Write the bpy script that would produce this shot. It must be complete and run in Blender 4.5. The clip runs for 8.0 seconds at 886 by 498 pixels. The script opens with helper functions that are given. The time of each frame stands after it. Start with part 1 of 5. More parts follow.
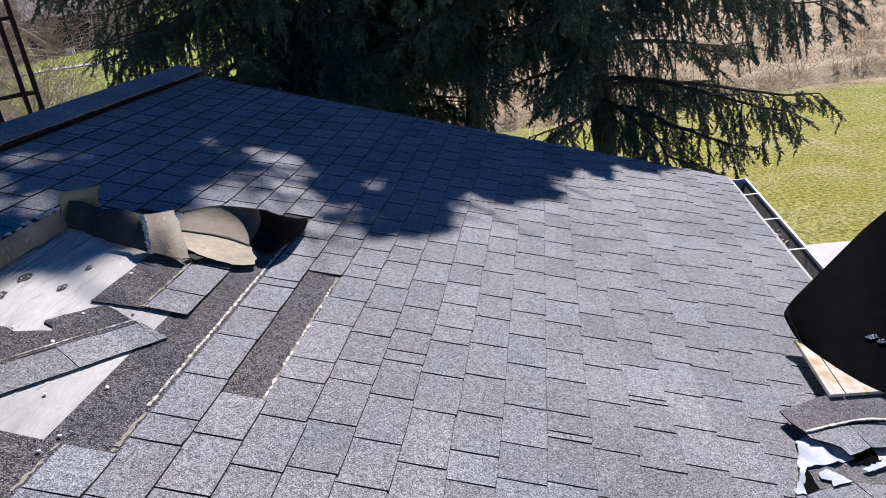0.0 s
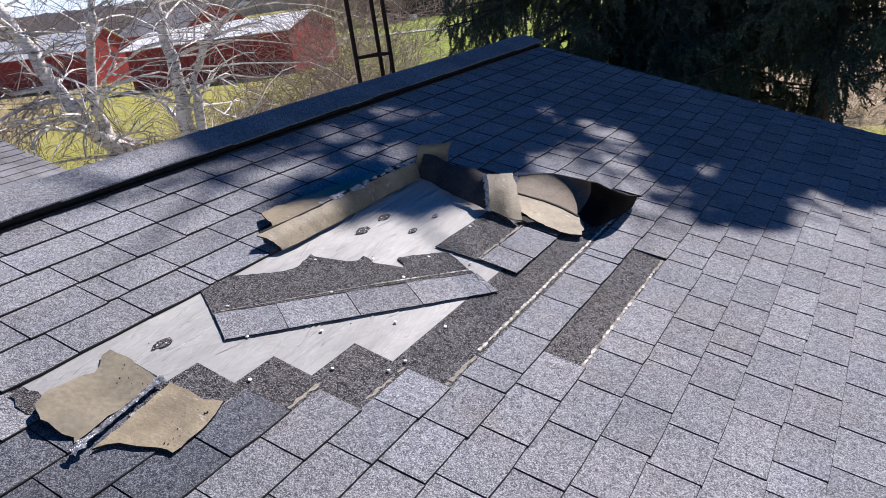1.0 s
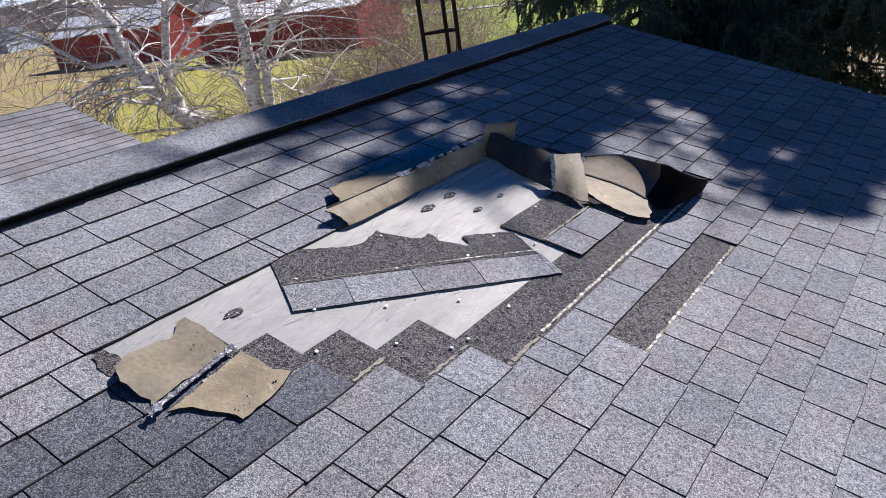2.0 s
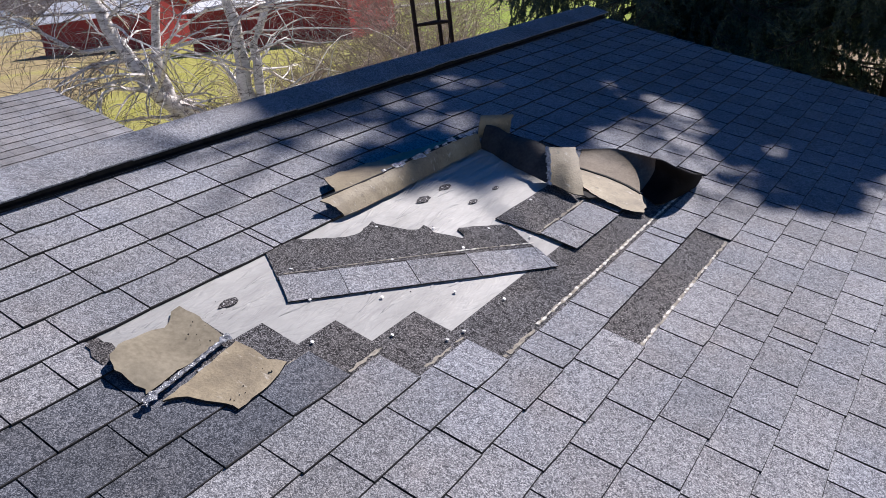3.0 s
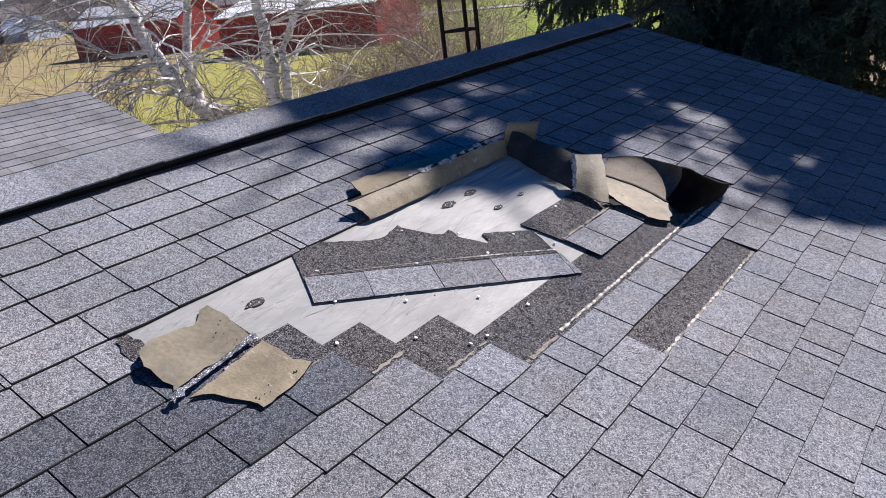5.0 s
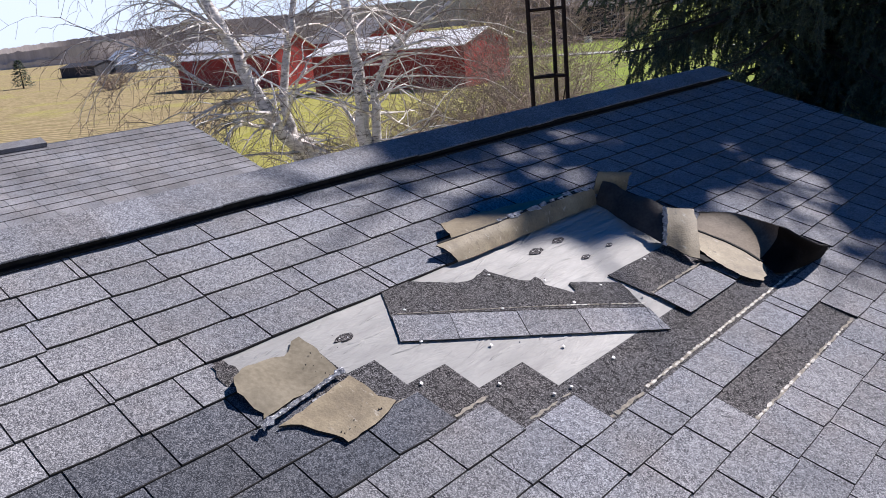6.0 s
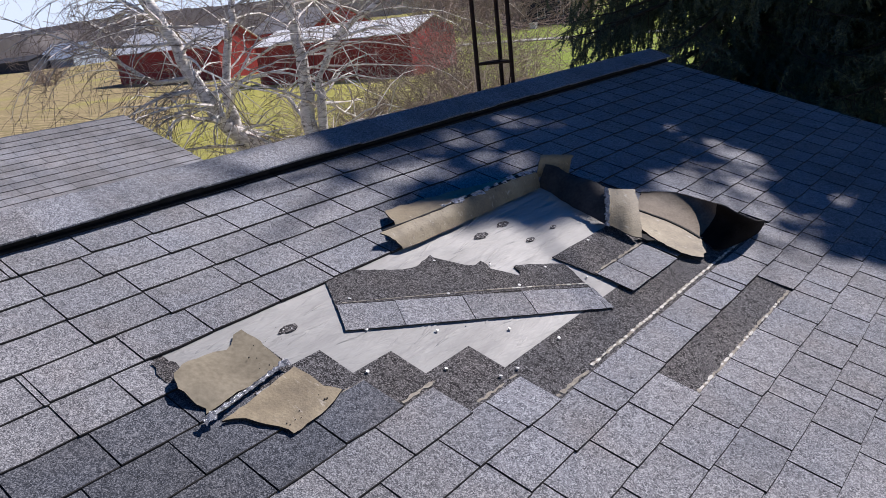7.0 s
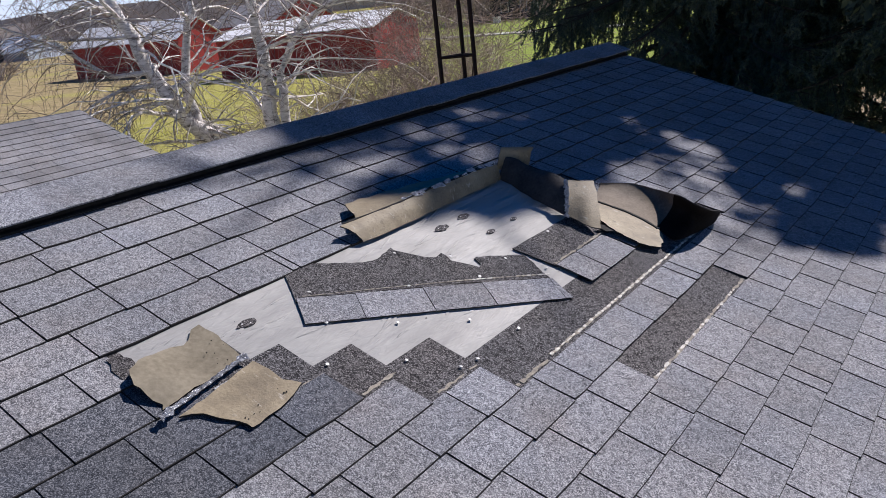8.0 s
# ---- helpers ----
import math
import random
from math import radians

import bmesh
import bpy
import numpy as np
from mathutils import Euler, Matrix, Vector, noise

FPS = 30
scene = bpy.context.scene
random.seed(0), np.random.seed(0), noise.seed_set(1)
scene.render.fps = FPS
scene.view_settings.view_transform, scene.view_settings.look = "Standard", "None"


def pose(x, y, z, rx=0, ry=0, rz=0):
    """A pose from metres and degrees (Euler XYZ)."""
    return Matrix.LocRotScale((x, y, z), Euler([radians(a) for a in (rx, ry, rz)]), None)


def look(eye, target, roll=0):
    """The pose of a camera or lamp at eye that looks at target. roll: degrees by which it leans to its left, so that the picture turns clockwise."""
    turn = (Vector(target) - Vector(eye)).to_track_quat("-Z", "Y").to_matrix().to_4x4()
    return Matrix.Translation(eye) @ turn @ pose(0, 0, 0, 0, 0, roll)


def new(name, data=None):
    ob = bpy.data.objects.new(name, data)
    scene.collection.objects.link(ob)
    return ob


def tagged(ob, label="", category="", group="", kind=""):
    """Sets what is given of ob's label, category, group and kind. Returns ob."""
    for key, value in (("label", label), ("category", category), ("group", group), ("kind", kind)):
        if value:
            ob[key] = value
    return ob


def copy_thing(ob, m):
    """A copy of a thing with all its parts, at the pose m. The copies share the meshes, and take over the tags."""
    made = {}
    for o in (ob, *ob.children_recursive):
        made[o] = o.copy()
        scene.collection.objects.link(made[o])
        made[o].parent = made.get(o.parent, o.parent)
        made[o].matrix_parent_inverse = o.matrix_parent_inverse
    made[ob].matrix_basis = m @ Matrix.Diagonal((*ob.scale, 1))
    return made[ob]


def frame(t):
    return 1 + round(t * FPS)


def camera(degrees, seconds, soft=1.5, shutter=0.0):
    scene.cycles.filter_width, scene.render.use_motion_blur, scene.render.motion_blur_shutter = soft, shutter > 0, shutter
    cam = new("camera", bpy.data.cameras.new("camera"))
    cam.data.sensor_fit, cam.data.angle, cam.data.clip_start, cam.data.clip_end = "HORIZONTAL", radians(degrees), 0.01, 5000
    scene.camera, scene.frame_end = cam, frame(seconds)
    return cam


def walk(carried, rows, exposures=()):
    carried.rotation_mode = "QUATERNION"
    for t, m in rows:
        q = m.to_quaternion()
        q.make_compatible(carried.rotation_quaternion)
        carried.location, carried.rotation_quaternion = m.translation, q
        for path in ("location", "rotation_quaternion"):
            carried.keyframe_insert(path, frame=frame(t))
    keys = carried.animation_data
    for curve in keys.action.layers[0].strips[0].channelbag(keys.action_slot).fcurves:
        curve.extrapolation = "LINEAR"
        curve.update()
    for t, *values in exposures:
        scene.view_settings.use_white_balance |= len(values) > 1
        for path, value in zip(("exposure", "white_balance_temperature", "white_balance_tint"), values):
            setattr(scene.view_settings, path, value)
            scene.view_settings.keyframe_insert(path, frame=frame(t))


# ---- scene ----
cam = camera(60.9, 8.0, soft=0.7)
# The path is given in the roof's own axes: x down the slope, y along the ridge, z off the shingles.
PITCH, RISE = 18.0, 3.45
ROOF = pose(0, 0, RISE, 0, PITCH, 0)
PATH = [
    (0, (0.657, 0.168, 1.328), (0.56, 2.01, 0.555), 10.1),
    (0.5, (0.596, 0.133, 1.319), (0.115, 1.88, 0.474), 10.1),
    (1, (0.537, 0.103, 1.312), (-0.251, 1.68, 0.369), 8.5),
    (1.5, (0.532, 0.094, 1.317), (-0.372, 1.572, 0.317), 7.2),
    (3, (0.502, 0.08, 1.308), (-0.364, 1.562, 0.281), 9.0),
    (3.5, (0.501, 0.067, 1.304), (-0.363, 1.553, 0.283), 9.2),
    (4, (0.5, 0.056, 1.303), (-0.391, 1.527, 0.282), 9.4),
    (5.3, (0.508, 0.066, 1.312), (-0.425, 1.511, 0.292), 9.0),
    (5.5, (0.498, 0.056, 1.321), (-0.467, 1.499, 0.328), 9.8),
    (6, (0.48, 0.027, 1.326), (-0.636, 1.384, 0.37), 8.8),
    (6.5, (0.495, 0.047, 1.317), (-0.58, 1.436, 0.361), 8.5),
    (7, (0.502, 0.05, 1.318), (-0.51, 1.48, 0.354), 8.9),
    (7.5, (0.511, 0.057, 1.315), (-0.473, 1.508, 0.353), 9.0),
    (8, (0.523, 0.057, 1.316), (-0.414, 1.538, 0.352), 9.7),
]
LIGHTNESS = [(0, 0.53), (1, 0.48), (3.5, 0.43), (5.5, 0.42), (6.5, 0.25), (8, 0.16)]
walk(cam, [(t, ROOF @ look(eye, target, roll)) for t, eye, target, roll in PATH], [(t, stops, 6280, 18) for t, stops in LIGHTNESS])

# ---- light: clear spring sky and one sun beyond the gable ----
SUN_AZ, SUN_EL = 13.0, 45.0          # degrees from +y towards +x, and up
SUN_DIR = Vector((math.sin(radians(SUN_AZ)) * math.cos(radians(SUN_EL)),
                  math.cos(radians(SUN_AZ)) * math.cos(radians(SUN_EL)), math.sin(radians(SUN_EL))))
world = bpy.data.worlds.new("sky")
scene.world = world
world.use_nodes = True
wn = world.node_tree.nodes
sky = wn.new("ShaderNodeTexSky")
sky.sky_type = "NISHITA"
sky.sun_disc = False
sky.sun_elevation = radians(SUN_EL)
sky.sun_rotation = radians(SUN_AZ)
sky.altitude, sky.air_density, sky.dust_density, sky.ozone_density = 2500, 0.42, 0.2, 5.0
wn["Background"].inputs["Strength"].default_value = 0.108
deep = wn.new("ShaderNodeHueSaturation")
deep.inputs["Saturation"].default_value = 2.6
world.node_tree.links.new(sky.outputs["Color"], deep.inputs["Color"])
world.node_tree.links.new(deep.outputs["Color"], wn["Background"].inputs["Color"])
lamp = bpy.data.lights.new("sun", "SUN")
lamp.energy, lamp.angle, lamp.color = 5.0, radians(0.53), (1.0, 0.96, 0.905)
sun = new("sun", lamp)
sun.matrix_world = look(SUN_DIR * 60, (0, 0, 0))


# ---- materials ----
class Nodes:
    """A small wrapper for one node material."""

    def __init__(self, name, rough=0.8, metal=0.0, spec=0.4):
        self.mat = bpy.data.materials.new(name)
        self.mat.use_nodes = True
        self.t = self.mat.node_tree
        self.b = self.t.nodes["Principled BSDF"]
        self.b.inputs["Roughness"].default_value = rough
        self.b.inputs["Metallic"].default_value = metal
        self.b.inputs["Specular IOR Level"].default_value = spec
        self.geo = self.t.nodes.new("ShaderNodeNewGeometry")
        self.pos = self.geo.outputs["Position"]

    def link(self, a, b):
        self.t.links.new(a, b)

    def noise(self, scale, detail=3.0, rough=0.55, stretch=None, dist=0.0):
        n = self.t.nodes.new("ShaderNodeTexNoise")
        n.inputs["Scale"].default_value = scale
        n.inputs["Detail"].default_value = detail
        n.inputs["Roughness"].default_value = rough
        n.inputs["Distortion"].default_value = dist
        if stretch:
            m = self.t.nodes.new("ShaderNodeMapping")
            m.inputs["Scale"].default_value = stretch
            self.link(self.pos, m.inputs["Vector"])
            self.link(m.outputs["Vector"], n.inputs["Vector"])
        else:
            self.link(self.pos, n.inputs["Vector"])
        return n.outputs["Fac"]

    def ramp(self, fac, stops):
        r = self.t.nodes.new("ShaderNodeValToRGB")
        e = r.color_ramp.elements
        while len(e) < len(stops):
            e.new(0.5)
        for el, (p, c) in zip(e, stops):
            el.position = p
            el.color = (*c, 1) if len(c) == 3 else c
        self.link(fac, r.inputs["Fac"])
        return r.outputs["Color"]

    def grey(self, fac, a, b, lo=0.0, hi=1.0):
        """Maps fac from [lo, hi] to [a, b]."""
        m = self.t.nodes.new("ShaderNodeMapRange")
        for key, v in (("From Min", lo), ("From Max", hi), ("To Min", a), ("To Max", b)):
            m.inputs[key].default_value = v
        self.link(fac, m.inputs["Value"])
        return m.outputs["Result"]

    def grain(self, scale):
        """A random grey for each small cell, as of single grains."""
        v = self.t.nodes.new("ShaderNodeTexVoronoi")
        v.inputs["Scale"].default_value = scale
        self.link(self.pos, v.inputs["Vector"])
        s = self.t.nodes.new("ShaderNodeSeparateColor")
        self.link(v.outputs["Color"], s.inputs["Color"])
        return s.outputs[0]

    def mix(self, fac, a, b, kind="MIX"):
        m = self.t.nodes.new("ShaderNodeMix")
        m.data_type, m.blend_type = "RGBA", kind
        for v, i in ((fac, 0), (a, 6), (b, 7)):
            if isinstance(v, (int, float)):
                m.inputs[i].default_value = v
            elif isinstance(v, tuple):
                m.inputs[i].default_value = (*v, 1)
            else:
                self.link(v, m.inputs[i])
        return m.outputs[2]

    def math(self, kind, a, b=0.0):
        m = self.t.nodes.new("ShaderNodeMath")
        m.operation = kind
        for v, i in ((a, 0), (b, 1)):
            if isinstance(v, (int, float)):
                m.inputs[i].default_value = v
            else:
                self.link(v, m.inputs[i])
        return m.outputs[0]

    def rand(self):
        """One random number for each piece, be it an object or an island of a joined mesh."""
        o = self.t.nodes.new("ShaderNodeObjectInfo")
        return self.math("FRACT", self.math("ADD", o.outputs["Random"], self.geo.outputs["Random Per Island"]))

    def colour(self, c):
        if isinstance(c, tuple):
            self.b.inputs["Base Color"].default_value = (*c, 1)
        else:
            self.link(c, self.b.inputs["Base Color"])
        return self

    def bump(self, fac, strength=0.3, distance=0.01):
        b = self.t.nodes.new("ShaderNodeBump")
        b.inputs["Strength"].default_value = strength
        b.inputs["Distance"].default_value = distance
        self.link(fac, b.inputs["Height"])
        self.link(b.outputs["Normal"], self.b.inputs["Normal"])
        return self


def granules(name, dark, mid, light, spread=0.12, stain=0.16, warm=(0.285, 0.265, 0.25), top=0.62):
    """Asphalt shingle: mineral granules, each tab a shade of its own, faint stains."""
    n = Nodes(name, 0.9, 0.0, 0.25)
    fine = n.noise(250, 2.0, 0.72)
    cell = n.grain(380)
    speck = n.math("ADD", n.math("MULTIPLY", fine, 0.62), n.math("ADD", n.math("MULTIPLY", cell, 0.16), n.math("MULTIPLY", n.noise(105, 2.0, 0.6), 0.22)))
    col = n.ramp(speck, [(0.38, dark), (0.5, mid), (top, light)])
    blot = n.noise(45, 3.0, 0.6)
    col = n.mix(n.grey(blot, 0.0, 0.32, 0.45, 0.75), col, light)
    r = n.rand()
    tone = n.grey(r, 1 - spread, 1 + spread)
    big = n.grey(n.noise(1.7, 4.0, 0.6), 1 - stain, 1 + stain * 0.6, 0.3, 0.7)
    col = n.mix(1.0, col, n.math("MULTIPLY", tone, big), "MULTIPLY")
    col = n.mix(n.grey(n.noise(6, 3.0), 0.0, 0.45, 0.52, 0.72), col, n.mix(1.0, col, tuple(3.4 * w for w in warm), "MULTIPLY"))
    tint = n.ramp(n.noise(3.1, 2.0, 0.5), [(0.36, (0.98, 1.0, 1.03)), (0.5, (1.0, 1.0, 1.0)), (0.64, (1.015, 1.0, 0.985))])
    col = n.mix(1.0, col, tint, "MULTIPLY")
    n.colour(col).bump(n.math("ADD", speck, n.math("MULTIPLY", blot, 0.5)), 0.75, 0.005)
    return n.mat


def plain(name, a, b, scale=8.0, rough=0.7, metal=0.0, spec=0.4, bump=0.2, dist=0.004, detail=4.0, stretch=None, fine=0.0):
    """Two colours mixed by noise at two scales."""
    n = Nodes(name, rough, metal, spec)
    f = n.noise(scale, detail, 0.6, stretch)
    g = n.noise(scale * 11, 2.0)
    fac = n.math("ADD", n.math("MULTIPLY", f, 0.65), n.math("MULTIPLY", g, 0.35))
    col = n.mix(n.grey(fac, 0, 1, 0.35, 0.65), a, b)
    n.colour(col).bump(n.math("ADD", f, n.math("MULTIPLY", g, 0.4)), bump, dist)
    return n.mat


M_SHINGLE = granules("shingle_granules", (0.062, 0.065, 0.073), (0.188, 0.192, 0.208), (0.50, 0.505, 0.525))
M_SHINGLE_NEW = granules("shingle_unweathered", (0.021, 0.024, 0.031), (0.068, 0.075, 0.090), (0.25, 0.257, 0.28))
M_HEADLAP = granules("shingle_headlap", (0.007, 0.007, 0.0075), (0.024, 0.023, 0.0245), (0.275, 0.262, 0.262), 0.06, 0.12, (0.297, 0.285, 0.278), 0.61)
M_HEADLAP_WORN = granules("worn_headlap", (0.03, 0.029, 0.029), (0.095, 0.091, 0.092), (0.32, 0.31, 0.31), 0.06, 0.12)
M_GARAGE = granules("garage_shingle_granules", (0.11, 0.11, 0.117), (0.225, 0.225, 0.235), (0.38, 0.38, 0.395), 0.10, 0.40)
M_EDGE = plain("shingle_cut_edge", (0.012, 0.012, 0.012), (0.03, 0.028, 0.026), 40, 0.9)


def make_felt():
    n = Nodes("roofing_underlay", 0.75, 0.0, 0.3)
    f = n.noise(9, 4.0, 0.55, (1.5, 0.33, 1.5))
    w = n.noise(48, 3.0, 0.6, (1.0, 0.2, 1.0), 0.6)
    s = n.noise(2.2, 3.0)
    col = n.mix(n.grey(f, 0, 1, 0.3, 0.7), (0.41, 0.40, 0.375), (0.52, 0.51, 0.48))
    col = n.mix(n.grey(s, 0, 0.45, 0.48, 0.72), col, (0.25, 0.245, 0.235))
    # greyer towards low y along a wavering edge, and streaked darker
    sep = n.t.nodes.new("ShaderNodeSeparateXYZ")
    n.link(n.pos, sep.inputs["Vector"])
    greyed = n.grey(n.math("ADD", sep.outputs["Y"], n.math("MULTIPLY", n.noise(5, 4.0, 0.65), 0.9)), 0.62, 0.0, 1.55, 2.35)
    col = n.mix(greyed, col, (0.25, 0.255, 0.25))
    col = n.mix(n.grey(n.noise(30, 3.0, 0.6, (1.0, 0.12, 1.0), 0.4), 0, 0.35, 0.56, 0.70), col, (0.24, 0.235, 0.23))
    n.colour(col).bump(n.math("ADD", n.math("MULTIPLY", f, 0.85), n.math("MULTIPLY", w, 0.4)), 0.95, 0.021)
    return n.mat


def make_backing():
    """The sanded asphalt back of a shingle: dusty tan with darker smears and pale scuffs."""
    n = Nodes("shingle_sanded_back", 0.62, 0.0, 0.4)
    f = n.noise(7, 5.0, 0.65)
    g = n.noise(130, 2.0)
    col = n.ramp(f, [(0.3, (0.150, 0.120, 0.080)), (0.5, (0.258, 0.212, 0.136)), (0.72, (0.37, 0.312, 0.208))])
    col = n.mix(n.grey(g, 0, 0.45, 0.52, 0.72), col, (0.12, 0.098, 0.068))
    col = n.mix(n.grey(n.noise(26, 4.0, 0.7, (0.4, 1.6, 1.0)), 0, 0.6, 0.62, 0.72), col, (0.62, 0.58, 0.50))
    col = n.mix(n.grey(n.noise(19, 3.0), 0, 0.7, 0.64, 0.72), col, (0.09, 0.075, 0.05))
    n.colour(col).bump(n.math("ADD", f, n.math("MULTIPLY", g, 0.6)), 0.4, 0.006)
    return n.mat


M_FELT = make_felt()
M_BACK = make_backing()
M_DULLBACK = plain("weathered_shingle_back", (0.150, 0.128, 0.088), (0.285, 0.250, 0.180), 6, 0.7, 0.0, 0.3, 0.3, 0.006)
M_BROWNBACK = plain("brown_shingle_back", (0.095, 0.074, 0.052), (0.215, 0.172, 0.124), 10, 0.7, 0.0, 0.3, 0.35, 0.006)
M_GREYBACK = plain("grey_asphalt_back", (0.026, 0.025, 0.025), (0.075, 0.069, 0.064), 9, 0.7, 0.0, 0.3, 0.3, 0.006)
M_TAR_HOLES = plain("black_back_and_holes", (0.0015, 0.0015, 0.002), (0.0045, 0.0045, 0.005), 14, 0.8, 0.0, 0.02, 0.3, 0.006)
# dark asphalt; on the curled tip this colour stands in for shade
M_ASPHALT_SHADE = plain("dark_asphalt_and_shade", (0.007, 0.006, 0.006), (0.020, 0.016, 0.015), 12, 0.8, 0.0, 0.06, 0.3, 0.005)
M_SEAL = plain("sealant_strip", (0.34, 0.32, 0.27), (0.78, 0.76, 0.70), 95, 0.6)
M_SEALDUST = plain("sealant_stain", (0.17, 0.155, 0.13), (0.42, 0.38, 0.31), 90, 0.9)
M_FOIL = plain("release_film", (0.03, 0.035, 0.055), (0.66, 0.68, 0.72), 65, 0.25, 0.5, 0.5, 0.8, 0.01)
M_SHREDS = plain("pale_film_shreds", (0.12, 0.13, 0.16), (0.84, 0.85, 0.87), 65, 0.3, 0.3, 0.5, 0.8, 0.01)
M_WHITEFILM = plain("white_underlay_film", (0.34, 0.40, 0.47), (0.60, 0.61, 0.62), 16, 0.5, 0, 0.4, 0.25, 0.012)
M_SKYGLINT = plain("sky_glint_blue", (0.004, 0.012, 0.03), (0.06, 0.10, 0.16), 40, 0.35, 0.2, 0.5, 0.8, 0.01)
M_NAIL = plain("galvanised_nail", (0.42, 0.41, 0.40), (0.80, 0.80, 0.80), 200, 0.45, 0.3)


def make_board():
    """Bare sheathing, paler where it was covered, with tea-coloured water stains."""
    n = Nodes("bare_sheathing", 0.7, 0.0, 0.3)
    g = n.noise(5, 5.0, 0.6, (6.0, 1.0, 6.0))
    stain = n.noise(14, 4.0, 0.6)
    col = n.mix(n.grey(g, 0, 1, 0.35, 0.65), (0.50, 0.44, 0.34), (0.68, 0.64, 0.56))
    col = n.mix(n.grey(stain, 0, 0.85, 0.50, 0.66), col, (0.46, 0.29, 0.10))
    n.colour(col).bump(g, 0.25, 0.004)
    return n.mat


M_WOOD = make_board()
M_WHITE = plain("white_painted_metal", (0.66, 0.66, 0.65), (0.80, 0.80, 0.79), 6, 0.4, 0, 0.5, 0.05, 0.002)
M_GUTTER = plain("gutter_dark_inside", (0.06, 0.06, 0.058), (0.16, 0.155, 0.15), 9, 0.7)
M_SIDING = plain("pale_siding", (0.52, 0.49, 0.43), (0.62, 0.59, 0.53), 3, 0.6, stretch=(0.3, 0.3, 9.0))
M_BLACK = plain("ridge_vent_plastic", (0.010, 0.010, 0.011), (0.026, 0.026, 0.027), 30, 0.8, 0.0, 0.15)
M_CONCRETE = plain("patio_concrete", (0.48, 0.46, 0.43), (0.60, 0.58, 0.55), 2.5, 0.85)
M_RUST = plain("rusty_tower_steel", (0.018, 0.011, 0.010), (0.05, 0.026, 0.02), 25, 0.8, 0.3)
M_BARNRED = plain("barn_red_paint", (0.27, 0.024, 0.02), (0.40, 0.042, 0.036), 1.6, 0.7, stretch=(3.0, 3.0, 0.25))
M_BARNROOF = plain("barn_roof_metal", (0.90, 0.90, 0.90), (0.96, 0.96, 0.96), 0.9, 0.55, 0.0, 1.0, 0.1, 0.02)
M_GREYROOF = plain("weathered_grey_roof", (0.26, 0.25, 0.24), (0.38, 0.37, 0.36), 1.2, 0.7)
M_DARKSHED = plain("dark_shed_boards", (0.03, 0.032, 0.038), (0.07, 0.07, 0.08), 2, 0.8)
M_BLUEROOF = plain("pale_blue_steel", (0.36, 0.42, 0.52), (0.50, 0.56, 0.64), 1, 0.5)
M_BEIGE = plain("beige_house_wall", (0.42, 0.34, 0.24), (0.55, 0.46, 0.34), 2, 0.7)
M_WINDOW = plain("dark_window_glass", (0.02, 0.025, 0.03), (0.05, 0.055, 0.06), 1, 0.1)
M_BARK = plain("spruce_bark", (0.03, 0.024, 0.019), (0.075, 0.06, 0.048), 12, 0.9, bump=0.6, dist=0.03, stretch=(1, 1, 0.3))
M_TWIG = plain("bare_twig_bark", (0.085, 0.062, 0.054), (0.37, 0.30, 0.26), 3, 0.85)
M_REDTWIG = plain("reddish_shrub_bark", (0.17, 0.115, 0.095), (0.52, 0.43, 0.36), 3, 0.85)


def make_birch():
    n = Nodes("white_birch_bark", 0.65, 0.0, 0.35)
    f = n.noise(11, 4.0, 0.65, (0.7, 0.7, 2.6))
    col = n.ramp(f, [(0.33, (0.07, 0.06, 0.055)), (0.41, (0.56, 0.52, 0.48)), (0.58, (0.92, 0.88, 0.84))])
    n.colour(n.mix(n.grey(n.noise(1.2, 3.0), 0, 0.3, 0.5, 0.7), col, (0.40, 0.34, 0.30))).bump(f, 0.4, 0.01)
    return n.mat


def make_needles():
    n = Nodes("spruce_needles", 0.6, 0.0, 0.3)
    r = n.geo.outputs["Random Per Island"]
    col = n.ramp(r, [(0.0, (0.050, 0.070, 0.052)), (0.6, (0.090, 0.122, 0.082)), (1.0, (0.17, 0.20, 0.105))])
    n.colour(n.mix(n.grey(n.noise(0.8, 3.0), 0, 0.6, 0.45, 0.7), col, (0.060, 0.086, 0.076)))
    return n.mat


